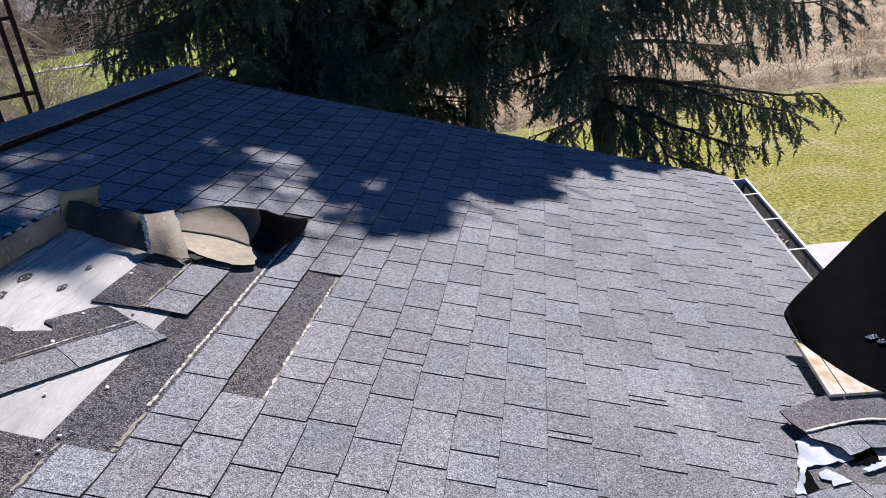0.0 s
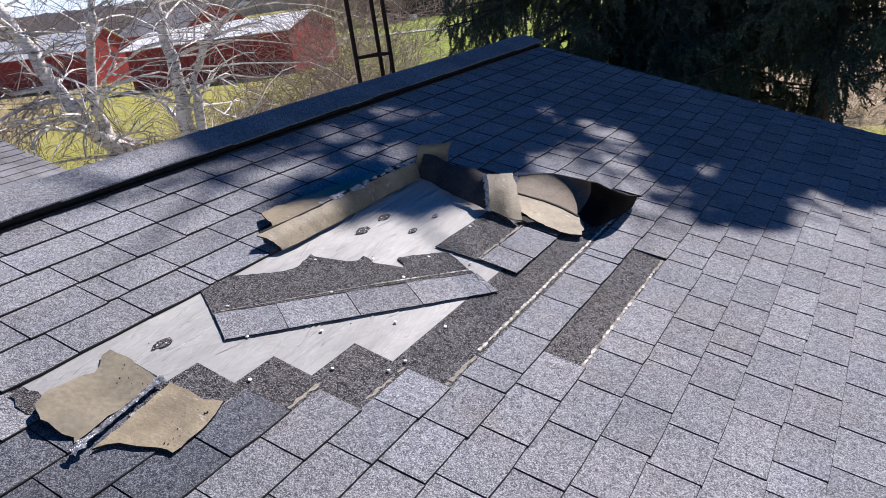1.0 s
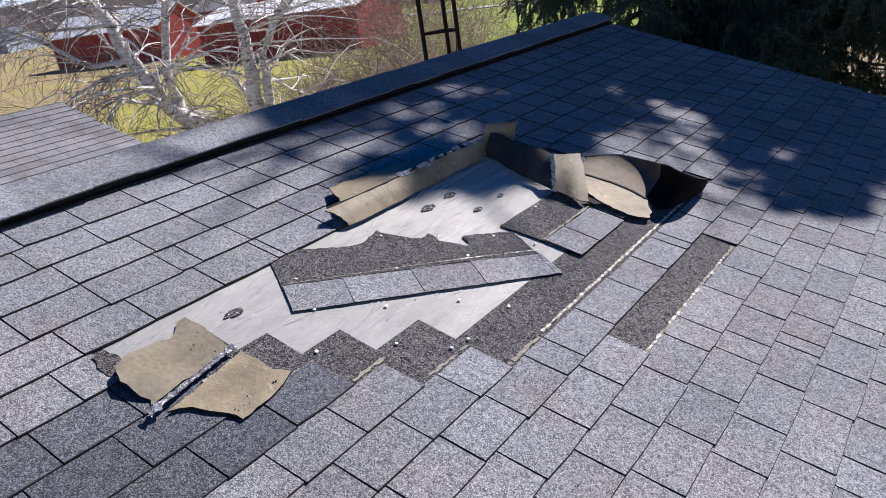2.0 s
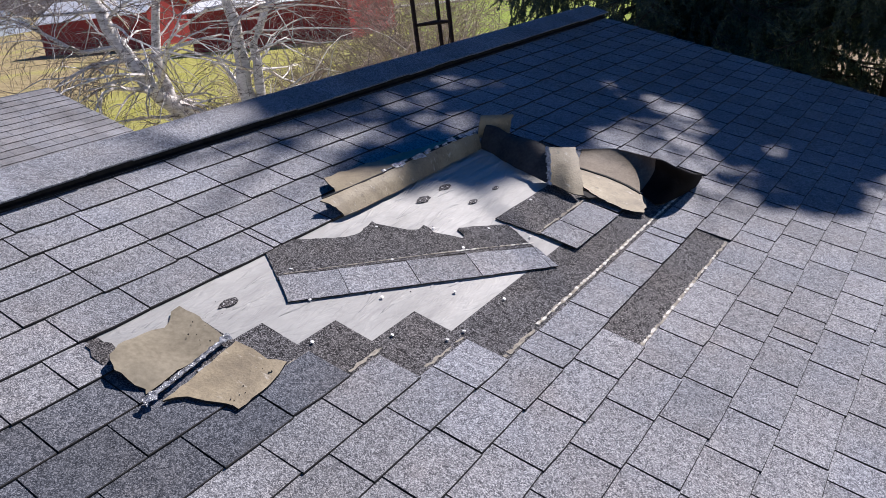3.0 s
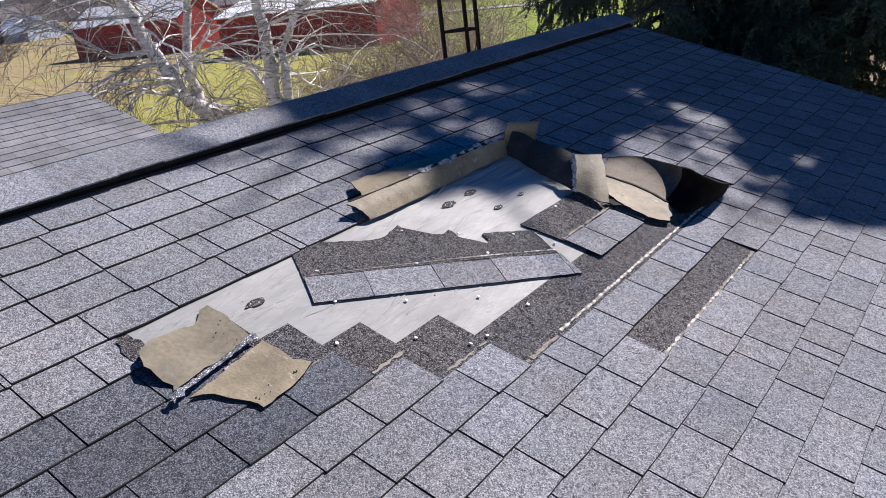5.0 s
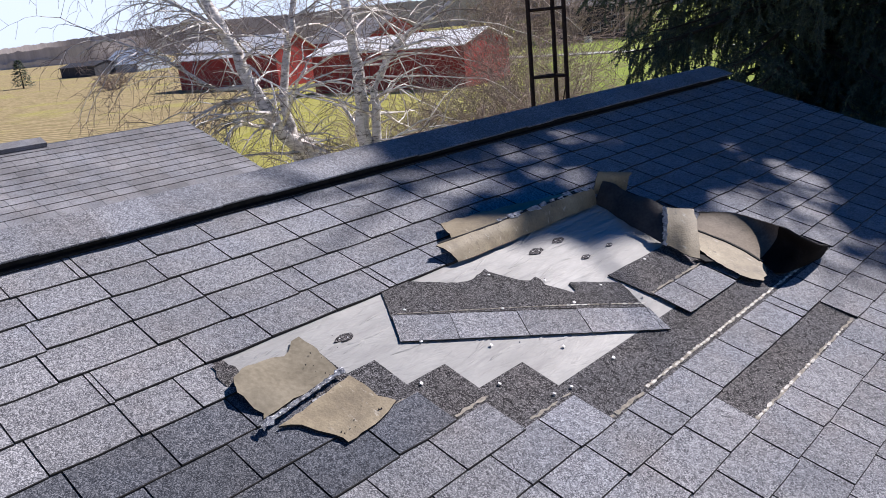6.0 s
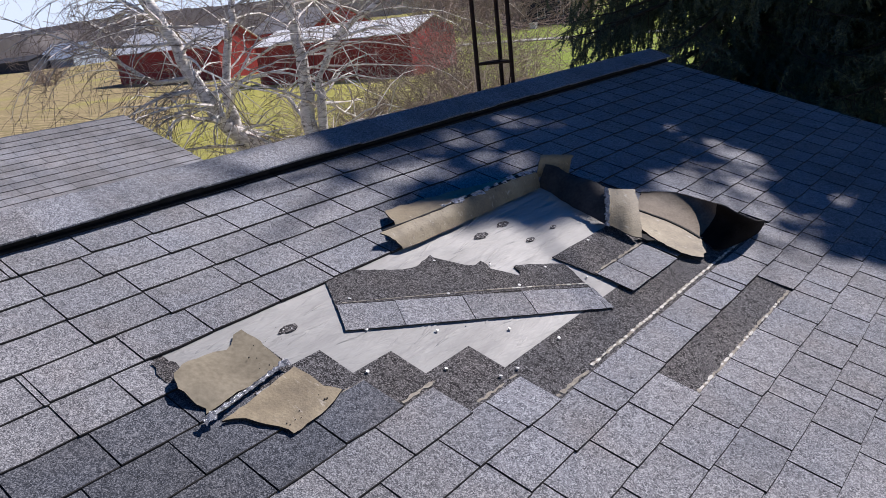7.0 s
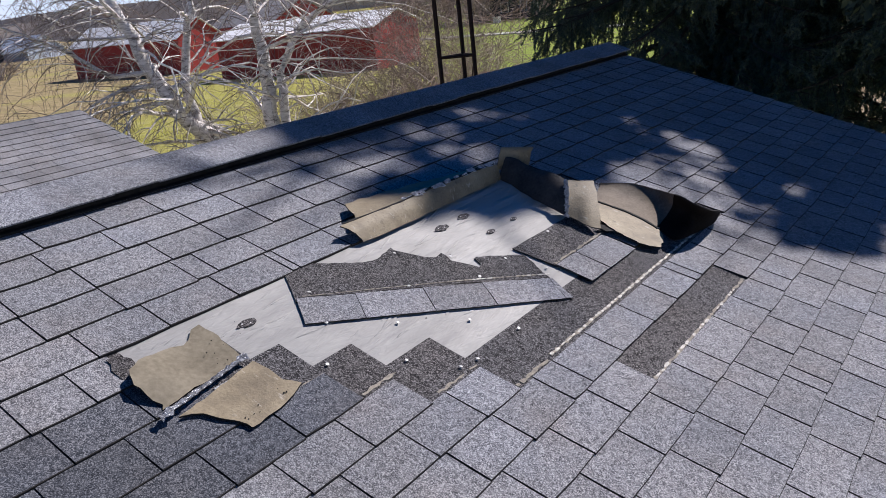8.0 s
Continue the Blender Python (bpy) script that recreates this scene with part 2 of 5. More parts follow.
def make_ground():
    """Lawn round the house, straw-coloured stubble to the west, dead weeds to the south."""
    n = Nodes("ground_cover", 0.95, 0.0, 0.15)
    sep = n.t.nodes.new("ShaderNodeSeparateXYZ")
    n.link(n.pos, sep.inputs["Vector"])
    x, y = sep.outputs["X"], sep.outputs["Y"]
    fine = n.noise(16, 7.0, 0.8)
    mid = n.noise(0.9, 5.0, 0.65)
    big = n.noise(0.13, 4.0, 0.6)
    lawn = n.ramp(fine, [(0.38, (0.10, 0.12, 0.014)), (0.5, (0.36, 0.35, 0.055)), (0.62, (0.66, 0.58, 0.18))])
    thatch = n.ramp(fine, [(0.38, (0.17, 0.145, 0.05)), (0.5, (0.50, 0.45, 0.19)), (0.62, (0.78, 0.68, 0.38))])
    lush = n.ramp(fine, [(0.38, (0.055, 0.10, 0.010)), (0.5, (0.20, 0.30, 0.035)), (0.62, (0.46, 0.52, 0.11))])
    lawn = n.mix(n.grey(mid, 0.0, 0.75, 0.42, 0.66), lawn, thatch)
    lawn = n.mix(n.math("MULTIPLY", n.grey(n.math("ADD", y, n.math("MULTIPLY", n.math("SUBTRACT", big, 0.5), 10.0)), 0.0, 0.8, 17.0, 27.0), n.grey(n.math("ADD", x, n.math("MULTIPLY", y, 0.8)), 0.0, 1.0, -5.0, 6.0)), lawn, lush)
    rows = n.t.nodes.new("ShaderNodeTexWave")
    rows.wave_type, rows.bands_direction = "BANDS", "Y"
    rows.inputs["Scale"].default_value = 0.55
    rows.inputs["Distortion"].default_value = 2.5
    rows.inputs["Detail"].default_value = 3.0
    rows.inputs["Detail Scale"].default_value = 2.0
    n.link(n.pos, rows.inputs["Vector"])
    straw = n.mix(n.grey(n.math("ADD", n.math("MULTIPLY", rows.outputs["Fac"], 0.2), n.math("MULTIPLY", fine, 0.8)), 0, 1, 0.25, 0.75),
                  (0.15, 0.105, 0.045), (0.66, 0.53, 0.30))
    straw = n.mix(n.grey(mid, 0.0, 0.75, 0.46, 0.66), straw, (0.21, 0.19, 0.075))
    straw = n.mix(n.grey(big, 0.0, 0.6, 0.52, 0.66), straw, lawn)
    weeds = n.ramp(n.math("ADD", n.math("MULTIPLY", fine, 0.6), n.math("MULTIPLY", mid, 0.4)),
                   [(0.38, (0.15, 0.105, 0.06)), (0.5, (0.46, 0.36, 0.23)), (0.62, (0.80, 0.66, 0.46))])
    # stubble west of a wavering line
    edge = n.math("ADD", x, n.math("MULTIPLY", n.math("SUBTRACT", big, 0.5), 14.0))
    side = n.math("ADD", edge, n.math("MULTIPLY", y, 1.15))
    west = n.grey(side, 1.0, 0.0, -16.0, -10.0)
    col = n.mix(west, lawn, straw)
    edge2 = n.math("SUBTRACT", n.math("ADD", y, n.math("MULTIPLY", n.math("SUBTRACT", big, 0.5), 7.0)), n.math("MULTIPLY", x, 0.1))
    south = n.math("MULTIPLY", n.grey(edge2, 0.0, 1.0, 19.6, 20.6), n.grey(x, 0.0, 1.0, -14.0, -9.0))
    col = n.mix(south, col, weeds)
    n.colour(col).bump(n.math("ADD", n.math("MULTIPLY", fine, 0.6), mid), 0.9, 0.12)
    return n.mat


M_BIRCH, M_NEEDLE, M_GROUND = make_birch(), make_needles(), make_ground()
M_BRUSH = plain("dead_weed_stalks", (0.40, 0.31, 0.20), (0.86, 0.74, 0.55), 2.0, 0.9)
# paler than bark, to put the haze of distance into the colour
M_HAZYWOOD = plain("hazy_far_woods", (0.37, 0.335, 0.335), (0.54, 0.50, 0.495), 0.5, 0.95, bump=0.15, dist=0.6, stretch=(1, 1, 0.12))
M_ROADGRAVEL = plain("pale_gravel_road", (0.42, 0.40, 0.37), (0.55, 0.53, 0.50), 1.0, 0.9)
M_CAR = plain("dark_blue_car_paint", (0.015, 0.018, 0.03), (0.03, 0.035, 0.05), 1, 0.3)


# ---- mesh helpers ----
def make_haze():
    n = Nodes("horizon_haze", 1.0)
    n.b.inputs["Base Color"].default_value = (0, 0, 0, 1)
    n.b.inputs["Emission Color"].default_value = (0.72, 0.84, 1.0, 1)
    n.b.inputs["Emission Strength"].default_value = 0.92
    return n.mat


M_HAZE = make_haze()


class Mesh:
    """Gathers plain vertices and faces; quick for many pieces."""

    def __init__(self):
        self.v, self.f, self.m = [], [], []

    def add(self, verts, faces, mat=0):
        n = len(self.v)
        self.v.extend(tuple(p) for p in verts)
        for f in faces:
            self.f.append(tuple(n + i for i in f))
            self.m.append(mat)

    def box(self, lo, hi, mat=0):
        (a, b, c), (d, e, f) = lo, hi
        self.add([(a, b, c), (d, b, c), (d, e, c), (a, e, c), (a, b, f), (d, b, f), (d, e, f), (a, e, f)],
                 [(0, 3, 2, 1), (4, 5, 6, 7), (0, 1, 5, 4), (1, 2, 6, 5), (2, 3, 7, 6), (3, 0, 4, 7)], mat)

    def tube(self, pts, radii, sides=5, mat=0):
        ring = []
        pts = [Vector(p) for p in pts]
        for i, (p, r) in enumerate(zip(pts, radii)):
            d = (pts[min(i + 1, len(pts) - 1)] - pts[max(i - 1, 0)])
            if d.length < 1e-6:
                d = Vector((0, 0, 1))
            d.normalize()
            a = d.cross(Vector((0.31, 0.17, 0.93)) if abs(d.z) < 0.9 else Vector((1, 0, 0))).normalized()
            b = d.cross(a)
            ring += [p + (a * math.cos(2 * math.pi * j / sides) + b * math.sin(2 * math.pi * j / sides)) * r for j in range(sides)]
        faces = [(i * sides + j, i * sides + (j + 1) % sides, (i + 1) * sides + (j + 1) % sides, (i + 1) * sides + j)
                 for i in range(len(pts) - 1) for j in range(sides)]
        faces.append(tuple(range(sides))[::-1])
        faces.append(tuple((len(pts) - 1) * sides + j for j in range(sides)))
        self.add(ring, faces, mat)

    def slab(self, top, thick, mat=0):
        """A flat or bent polygon with a thickness downwards (in z)."""
        n = len(top)
        low = [(p[0], p[1], p[2] - thick) for p in top]
        self.add(list(top) + low, [tuple(range(n)), tuple(range(2 * n - 1, n - 1, -1))]
                 + [(i, n + i, n + (i + 1) % n, (i + 1) % n) for i in range(n)], mat)

    def data(self, name, mats, smooth=False):
        me = bpy.data.meshes.new(name)
        me.from_pydata(self.v, [], self.f)
        for m in mats:
            me.materials.append(m)
        me.polygons.foreach_set("material_index", self.m)
        if smooth:
            me.polygons.foreach_set("use_smooth", [True] * len(self.f))
        me.update()
        return me


def mesh_ob(name, m, mats, parent=None, at=None, smooth=False, label="", kind="", group="", category=""):
    mats = mats if isinstance(mats, (list, tuple)) else [mats]
    ob = new(name, m.data(name, mats, smooth))
    if parent is not None:
        ob.parent = parent
    if at is not None:
        ob.matrix_basis = at
    return tagged(ob, label, category, group, kind)


def thick_data(name, bm, mats, thick, rim=None, under=None):
    """A mesh with thickness from an open bmesh: smooth faces, crisp rims. rim, under: materials of edge and underside."""
    bm.normal_update()
    bm.verts.index_update()
    top = [v.co.copy() for v in bm.verts]
    low = [v.co - v.normal * thick for v in bm.verts]
    faces = [tuple(v.index for v in f.verts) for f in bm.faces]
    n = len(top)
    pts = top + low
    fs = list(faces) + [tuple(n + i for i in f[::-1]) for f in faces]
    mi = [0] * len(faces) + [2 if under else 0] * len(faces)
    smooth = [True] * len(fs)
    for e in bm.edges:
        if e.is_boundary:
            f = e.link_faces[0]
            a, b = e.verts
            order = [v.index for v in f.verts]
            if order[(order.index(a.index) + 1) % len(order)] != b.index:
                a, b = b, a
            k = len(pts)
            pts += [top[a.index], top[b.index], low[b.index], low[a.index]]
            fs.append((k + 1, k, k + 3, k + 2))
            mi.append(1 if rim else 0)
            smooth.append(False)
    me = bpy.data.meshes.new(name)
    me.from_pydata([tuple(p) for p in pts], [], fs)
    for m in (mats, rim or mats, under or mats):
        me.materials.append(m)
    me.polygons.foreach_set("material_index", mi)
    me.polygons.foreach_set("use_smooth", smooth)
    me.update()
    return me


def sheet(name, fn, nu, nv, mat, parent=None, thick=0.004, label="", jag=0.0, seed=1, under=None):
    """A bent sheet from fn(u, v) -> point, with thickness and, if asked, ragged rims."""
    rnd = random.Random(seed)
    bm = bmesh.new()
    grid = []
    for i in range(nu + 1):
        row = []
        for j in range(nv + 1):
            p = Vector(fn(i / nu, j / nv))
            if jag and (i in (0, nu) or j in (0, nv)):
                p += Vector((rnd.uniform(-jag, jag), rnd.uniform(-jag, jag), rnd.uniform(-jag, jag) * 0.3))
            row.append(bm.verts.new(p))
        grid.append(row)
    for i in range(nu):
        for j in range(nv):
            bm.faces.new((grid[i][j], grid[i + 1][j], grid[i + 1][j + 1], grid[i][j + 1]))
    ob = new(name, thick_data(name, bm, mat, thick, M_EDGE, under))
    bm.free()
    if parent is not None:
        ob.parent = parent
    return tagged(ob, label)


def empty(name, at, label, category, group="", kind=""):
    ob = new(name)
    ob.empty_display_size = 0.1
    ob.matrix_basis = at
    return tagged(ob, label, category, group, kind)


def smooth_step(a, b, v):
    t = min(1.0, max(0.0, (v - a) / (b - a)))
    return t * t * (3 - 2 * t)


# ---- the ground ----
def ground_z(x, y):
    r = math.hypot(x, y)
    return max(0.0, r - 95.0) * 0.021 * smooth_step(-10, -60, x) + 0.05 * noise.noise((x * 0.12, y * 0.12, 0.0))


def make_ground_sheet():
    m = Mesh()
    radii = [0.0] + [2.0 * 1.135 ** i for i in range(58)]
    n = 72
    pts = [(0.0, 0.0, ground_z(0, 0))]
    for r in radii[1:]:
        for j in range(n):
            a = 2 * math.pi * j / n
            x, y = r * math.cos(a), r * math.sin(a)
            pts.append((x, y, ground_z(x, y)))
    faces = [(0, 1 + j, 1 + (j + 1) % n) for j in range(n)]
    for i in range(len(radii) - 2):
        for j in range(n):
            a, b = 1 + i * n + j, 1 + i * n + (j + 1) % n
            faces.append((a, a + n, b + n, b))
    m.add(pts, faces)
    mesh_ob("ground", m, M_GROUND, smooth=True, label="spring lawn, straw stubble and dead weeds", kind="structure")


make_ground_sheet()

# ---- the house under the roof ----
EAVE, RIDGE, RAKE, BACK_END = 2.36, -1.87, 5.73, -5.0
APEX = ROOF @ Vector((RIDGE, 0, 0))
EAVE_W = ROOF @ Vector((EAVE, 0, 0))
BACKROOF = pose(APEX.x, 0, APEX.z, 0, -PITCH, 0)      # its -x runs down the far slope
SPAN = EAVE - RIDGE

deck = Mesh()
deck.box((RIDGE, BACK_END, -0.022), (EAVE, RAKE, 0.0))
roof = mesh_ob("roof", deck, M_FELT, at=ROOF, label="grey asphalt shingle roof with a torn patch showing pale underlay", kind="structure")
far = Mesh()
far.box((-SPAN, BACK_END, -0.022), (0.0, RAKE, 0.0))
roof_far = mesh_ob("roof_slope_beyond", far, M_SHINGLE, at=BACKROOF, label="far slope of the grey shingle roof", kind="structure")


def build_walls():
    x0, x1 = 2 * APEX.x - EAVE_W.x + 0.45, EAVE_W.x - 0.45
    y0, y1 = BACK_END + 0.3, RAKE - 0.3
    top = EAVE_W.z + 0.12
    for name, lo, hi in (("wall_east", (x1 - 0.15, y0, 0), (x1, y1, top)), ("wall_west", (x0, y0, 0), (x0 + 0.15, y1, top))):
        m = Mesh()
        m.box(lo, hi)
        mesh_ob(name, m, M_SIDING, label="pale lap siding wall", kind="structure")
    for name, y in (("wall_south", y1 - 0.15), ("wall_north", y0)):
        m = Mesh()
        prof = [(x0 + 0.15, 0), (x1 - 0.15, 0), (x1 - 0.15, top - 0.04), (APEX.x, APEX.z - 0.06), (x0 + 0.15, top - 0.04)]
        m.add([(x, y, z) for x, z in prof] + [(x, y + 0.15, z) for x, z in prof],
              [tuple(range(5)), tuple(range(9, 4, -1))] + [(i, 5 + i, 5 + (i + 1) % 5, (i + 1) % 5) for i in range(5)])
        mesh_ob(name, m, M_SIDING, label="pale lap siding gable wall", kind="structure")


build_walls()

for nm, lo, hi in (("fascia", (EAVE - 0.035, BACK_END, -0.17), (EAVE - 0.012, RAKE - 0.02, -0.024)),
                   ("rake_board", (RIDGE + 0.02, RAKE - 0.03, -0.16), (EAVE - 0.04, RAKE - 0.006, -0.024))):
    m = Mesh()
    m.box(lo, hi)
    mesh_ob(nm, m, M_WHITE, at=ROOF, label="white painted trim board under the roof edge", kind="structure")


def build_gutter():
    g = empty("gutter", ROOF @ pose(EAVE, 0, -0.02, 0, -PITCH, 0), "white metal gutter with dark inside and strap hangers", "gutter")
    y0, y1 = BACK_END, RAKE - 0.02
    prof = [(-0.004, 0.0), (-0.004, -0.09), (0.075, -0.09), (0.10, -0.045), (0.118, -0.02), (0.118, 0.006), (0.105, 0.006), (0.105, -0.016), (0.072, -0.082), (0.004, -0.082), (0.004, 0.0)]
    n = len(prof)
    m = Mesh()
    m.add([(x, y0, z) for x, z in prof] + [(x, y1, z) for x, z in prof],
          [(i, (i + 1) % n, n + (i + 1) % n, n + i) for i in range(n)])
    m.m = [1 if i in (7, 8, 9) else 0 for i in range(n)]
    mesh_ob("trough", m, [M_WHITE, M_GUTTER], g)
    c = Mesh()
    c.box((-0.004, y1, -0.09), (0.118, y1 + 0.006, 0.006))
    mesh_ob("end_cap", c, M_WHITE, g)
    for y in (5.35, 4.84, 4.33, 3.82, 3.3, 2.7, 2.1):
        s = Mesh()
        s.box((0.0, y - 0.007, 0.0065), (0.112, y + 0.007, 0.0095))
        mesh_ob("strap", s, M_WHITE, g)
    rnd = random.Random(3)
    leaf = Mesh()
    for _ in range(40):
        y, x = rnd.gauss(4.72, 0.06), rnd.uniform(0.01, 0.07)
        a, r = rnd.uniform(0, 6.28), rnd.uniform(0.012, 0.03)
        z = -0.078 + rnd.uniform(0, 0.04)
        leaf.add([(x, y, z), (x + r * math.cos(a), y + r * math.sin(a), z + 0.01), (x + r * math.cos(a + 0.8), y + r * math.sin(a + 0.8), z + 0.004)], [(0, 1, 2)])
    mesh_ob("leaf_litter", leaf, M_BRUSH, at=g.matrix_basis.copy(), label="small heap of dead leaves in the gutter", category="leaves", kind="stuff")


build_gutter()


# ---- the courses of shingles ----
def course_x(k):
    """The lower edge of course k, in metres down the slope."""
    if k < -3:
        return -0.398 + 0.1435 * (k + 3)
    x = 0.1378 * k if k >= 0 else 0.1345 * k
    return x + (0.5 - x) * 0.0057


# where the slots and butt joints of each course fall along the ridge; past the ends of a list the tabs go on at their mean width
CUTS_ABOVE = {-11: (0.802, 0.826, 1.050, 1.262, 1.476, 1.688, 1.902), -10: (0.621, 0.832, 1.008, 1.236, 1.513, 1.721), -9: (0.588, 0.823, 1.049, 1.307, 1.520, 1.725, 1.940),
              -8: (0.558, 0.822, 1.052, 1.294, 1.373, 1.567, 1.821, 2.034), -7: (0.400, 0.617, 0.633, 0.880, 1.092, 1.331, 1.552, 1.585, 1.826),
              -6: (0.418, 0.626, 0.784), -5: (0.220, 0.443, 0.647), -4: (0.335, 0.555, 0.763), -3: (0.640, 0.848, 1.058), -2: (0.730, 0.948, 1.153, 1.384), -1: (0.820, 1.032, 1.240, 1.445)}
CUTS_BESIDE = {0: (1.060, 1.266, 1.465, 1.684, 1.797, 2.007, 2.252, 2.454, 2.650, 2.710, 2.952, 3.152), 1: (1.316, 1.534, 1.755, 1.953, 2.838, 3.033, 3.233, 3.428),
               2: (1.667, 1.887, 2.084, 2.210, 2.460, 2.658, 2.855, 2.974, 3.157, 3.349), 3: (1.703, 1.913, 2.133, 2.248, 2.438, 2.633, 2.836, 3.081, 3.253, 3.456),
               4: (1.683, 1.874, 2.097, 2.305, 2.373, 2.520, 2.709, 2.944, 3.156, 3.385, 3.612), 5: (1.812, 2.068, 2.273, 2.492, 2.607, 2.799, 2.996, 3.202, 3.458)}
CUTS_BELOW = {6: (1.782, 1.910, 2.102, 2.320, 2.532, 2.744, 2.937, 3.177), 7: (1.833, 1.995, 2.192, 2.445, 2.655, 2.851), 8: (1.861, 2.065, 2.098, 2.203, 2.400, 2.599),
              9: (2.057, 2.317, 2.541, 2.752), 10: (2.017, 2.213, 2.365, 2.394, 2.597, 2.795), 11: (2.072, 2.268, 2.466, 2.691), 12: (2.057, 2.258, 2.494, 2.691, 2.838),
              13: (2.215, 2.408, 2.648, 2.880), 14: (2.136, 2.335, 2.534, 2.703, 2.931), 15: (1.974, 2.209, 2.443), 16: (1.97, 2.18, 2.40), 17: (2.07, 2.28, 2.50), -12: (1.13, 1.35, 1.56)}
CUTS = {**CUTS_ABOVE, **CUTS_BESIDE, **CUTS_BELOW}


def course_cuts(k, rnd):
    """All slots of course k, from one end of the roof to the other."""
    known = list(CUTS[k])
    widths = [0.200, 0.218, 0.198, 0.247, 0.212, 0.203, 0.226]
    i = k
    while known[-1] < RAKE + 0.3:
        known.append(known[-1] + widths[i % 7] + rnd.uniform(-0.004, 0.004))
        i += 1
    while known[0] > BACK_END - 0.3:
        known.insert(0, known[0] - widths[i % 7] + rnd.uniform(-0.004, 0.004))
        i += 1
    return known


# each course above the lowest intact one breaks off at this y; it starts again at the second
TORN = {-6: (0.90, 3.05), -5: (0.93, 3.1), -4: (1.16, 3.0), -3: (1.264, 3.0), -2: (1.416, 2.70), -1: (1.612, 3.34)}
GONE = {1: (1.955, 2.835)}
NEWER = {-4: (-0.2, 1.02), -3: (-0.2, 1.27), -5: (-0.2, 0.9)}


def tab_mesh(name, mat, seed):
    """One tab, a unit wide and long: thin at its hidden top, a step at its lower edge, corners a little worn."""
    rnd = random.Random(seed)
    xs, ys = (-1.0, -0.45, -0.012, 0.0), (0.0, 0.5, 1.0)
    top = []
    lip = [rnd.uniform(-0.012, 0.012) - (rnd.uniform(0, 0.018) if j != 1 else 0.0) for j in range(3)]
    up = [rnd.uniform(-0.0004, 0.0012) for j in range(3)]
    for i, x in enumerate(xs):
        for j, y in enumerate(ys):
            z = (0.0036, 0.0062, 0.0090, 0.0074)[i] + (up[j] if i > 1 else 0.0)
            z += (0.0021, 0.0002, -0.0008)[j] * (0.5 if i == 0 else 0.9)
            top.append((x + (lip[j] if i > 1 else 0.0), y, z))
    low = [(p[0], p[1], 0.0008) for p in top]
    m = Mesh()
    m.add(top + low, [(3 * i + j, 3 * i + j + 3, 3 * i + j + 4, 3 * i + j + 1) for i in range(2) for j in range(2)], 0)
    side = [(6, 9, 10, 7), (7, 10, 11, 8), (9, 21, 22, 10), (10, 22, 23, 11)]
    for i in range(3):
        a = 3 * i
        side += [(a, a + 12, a + 15, a + 3), (a + 2, a + 5, a + 17, a + 14)]
    m.f += side
    m.m += [1] * len(side)
    return m.data(name, [mat, M_EDGE])


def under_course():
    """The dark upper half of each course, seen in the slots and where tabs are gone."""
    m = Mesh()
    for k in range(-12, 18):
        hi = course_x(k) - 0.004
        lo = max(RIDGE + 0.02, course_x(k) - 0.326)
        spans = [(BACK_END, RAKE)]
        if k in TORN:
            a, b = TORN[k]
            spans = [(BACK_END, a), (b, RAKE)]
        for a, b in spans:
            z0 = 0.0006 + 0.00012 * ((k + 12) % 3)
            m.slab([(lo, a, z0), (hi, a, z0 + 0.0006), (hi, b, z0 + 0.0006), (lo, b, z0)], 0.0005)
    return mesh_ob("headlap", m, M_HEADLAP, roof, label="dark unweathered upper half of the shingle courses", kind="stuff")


under_course()


def lay_tabs():
    rnd = random.Random(11)
    kinds = [tab_mesh("shingle_tab", M_SHINGLE, s) for s in range(6)]
    newer = [tab_mesh("shingle_tab_newer", M_SHINGLE_NEW, s) for s in range(3)]
    rest, rest_new = Mesh(), Mesh()
    count = 0
    for k in range(-12, 18):
        x0, x1 = course_x(k - 1), course_x(k)
        if k == -12:
            x0 = max(x0, -1.76)
        cuts = course_cuts(k, rnd)
        for y, y_next in zip(cuts, cuts[1:]):
            a, b = max(y, BACK_END), min(y_next, RAKE + rnd.uniform(-0.004, 0.004))
            for lim in [TORN.get(k), GONE.get(k)]:
                if lim and a < lim[1] and b > lim[0]:
                    if lim[0] - a > 0.05:
                        b = lim[0]
                    elif b - lim[1] > 0.05:
                        a = lim[1]
                    else:
                        a = b
            if b - a < 0.014:
                continue
            gap = rnd.uniform(0.0024, 0.0046)
            a, b = a + gap / 2, b - gap / 2
            new_one = k in NEWER and NEWER[k][0] < (a + b) / 2 < NEWER[k][1]
            me = rnd.choice(newer if new_one else kinds)
            wob = rnd.uniform(-0.003, 0.003)
            single = -11 <= k <= 9 and 0.30 < a < 3.0
            place = Matrix.Translation((x1 + wob, a, 0.0)) @ Matrix.Rotation(rnd.uniform(-0.004, 0.004), 4, "Z") @ Matrix.Diagonal((x1 - x0 + 0.006, b - a, 1, 1))
            if single and count < 300:
                ob = new("shingle_tab", me)
                ob.parent = roof
                ob.matrix_basis = place
                count += 1
            else:
                tgt = rest_new if new_one else rest
                n = len(tgt.v)
                tgt.v += [tuple(place @ v.co) for v in me.vertices]
                for p in me.polygons:
                    tgt.f.append(tuple(n + i for i in p.vertices))
                    tgt.m.append(p.material_index)
    mesh_ob("shingle_tabs", rest, [M_SHINGLE, M_EDGE], roof, kind="stuff")
    mesh_ob("shingle_tabs_newer", rest_new, [M_SHINGLE_NEW, M_EDGE], roof, label="darker unweathered shingle tabs", kind="stuff")


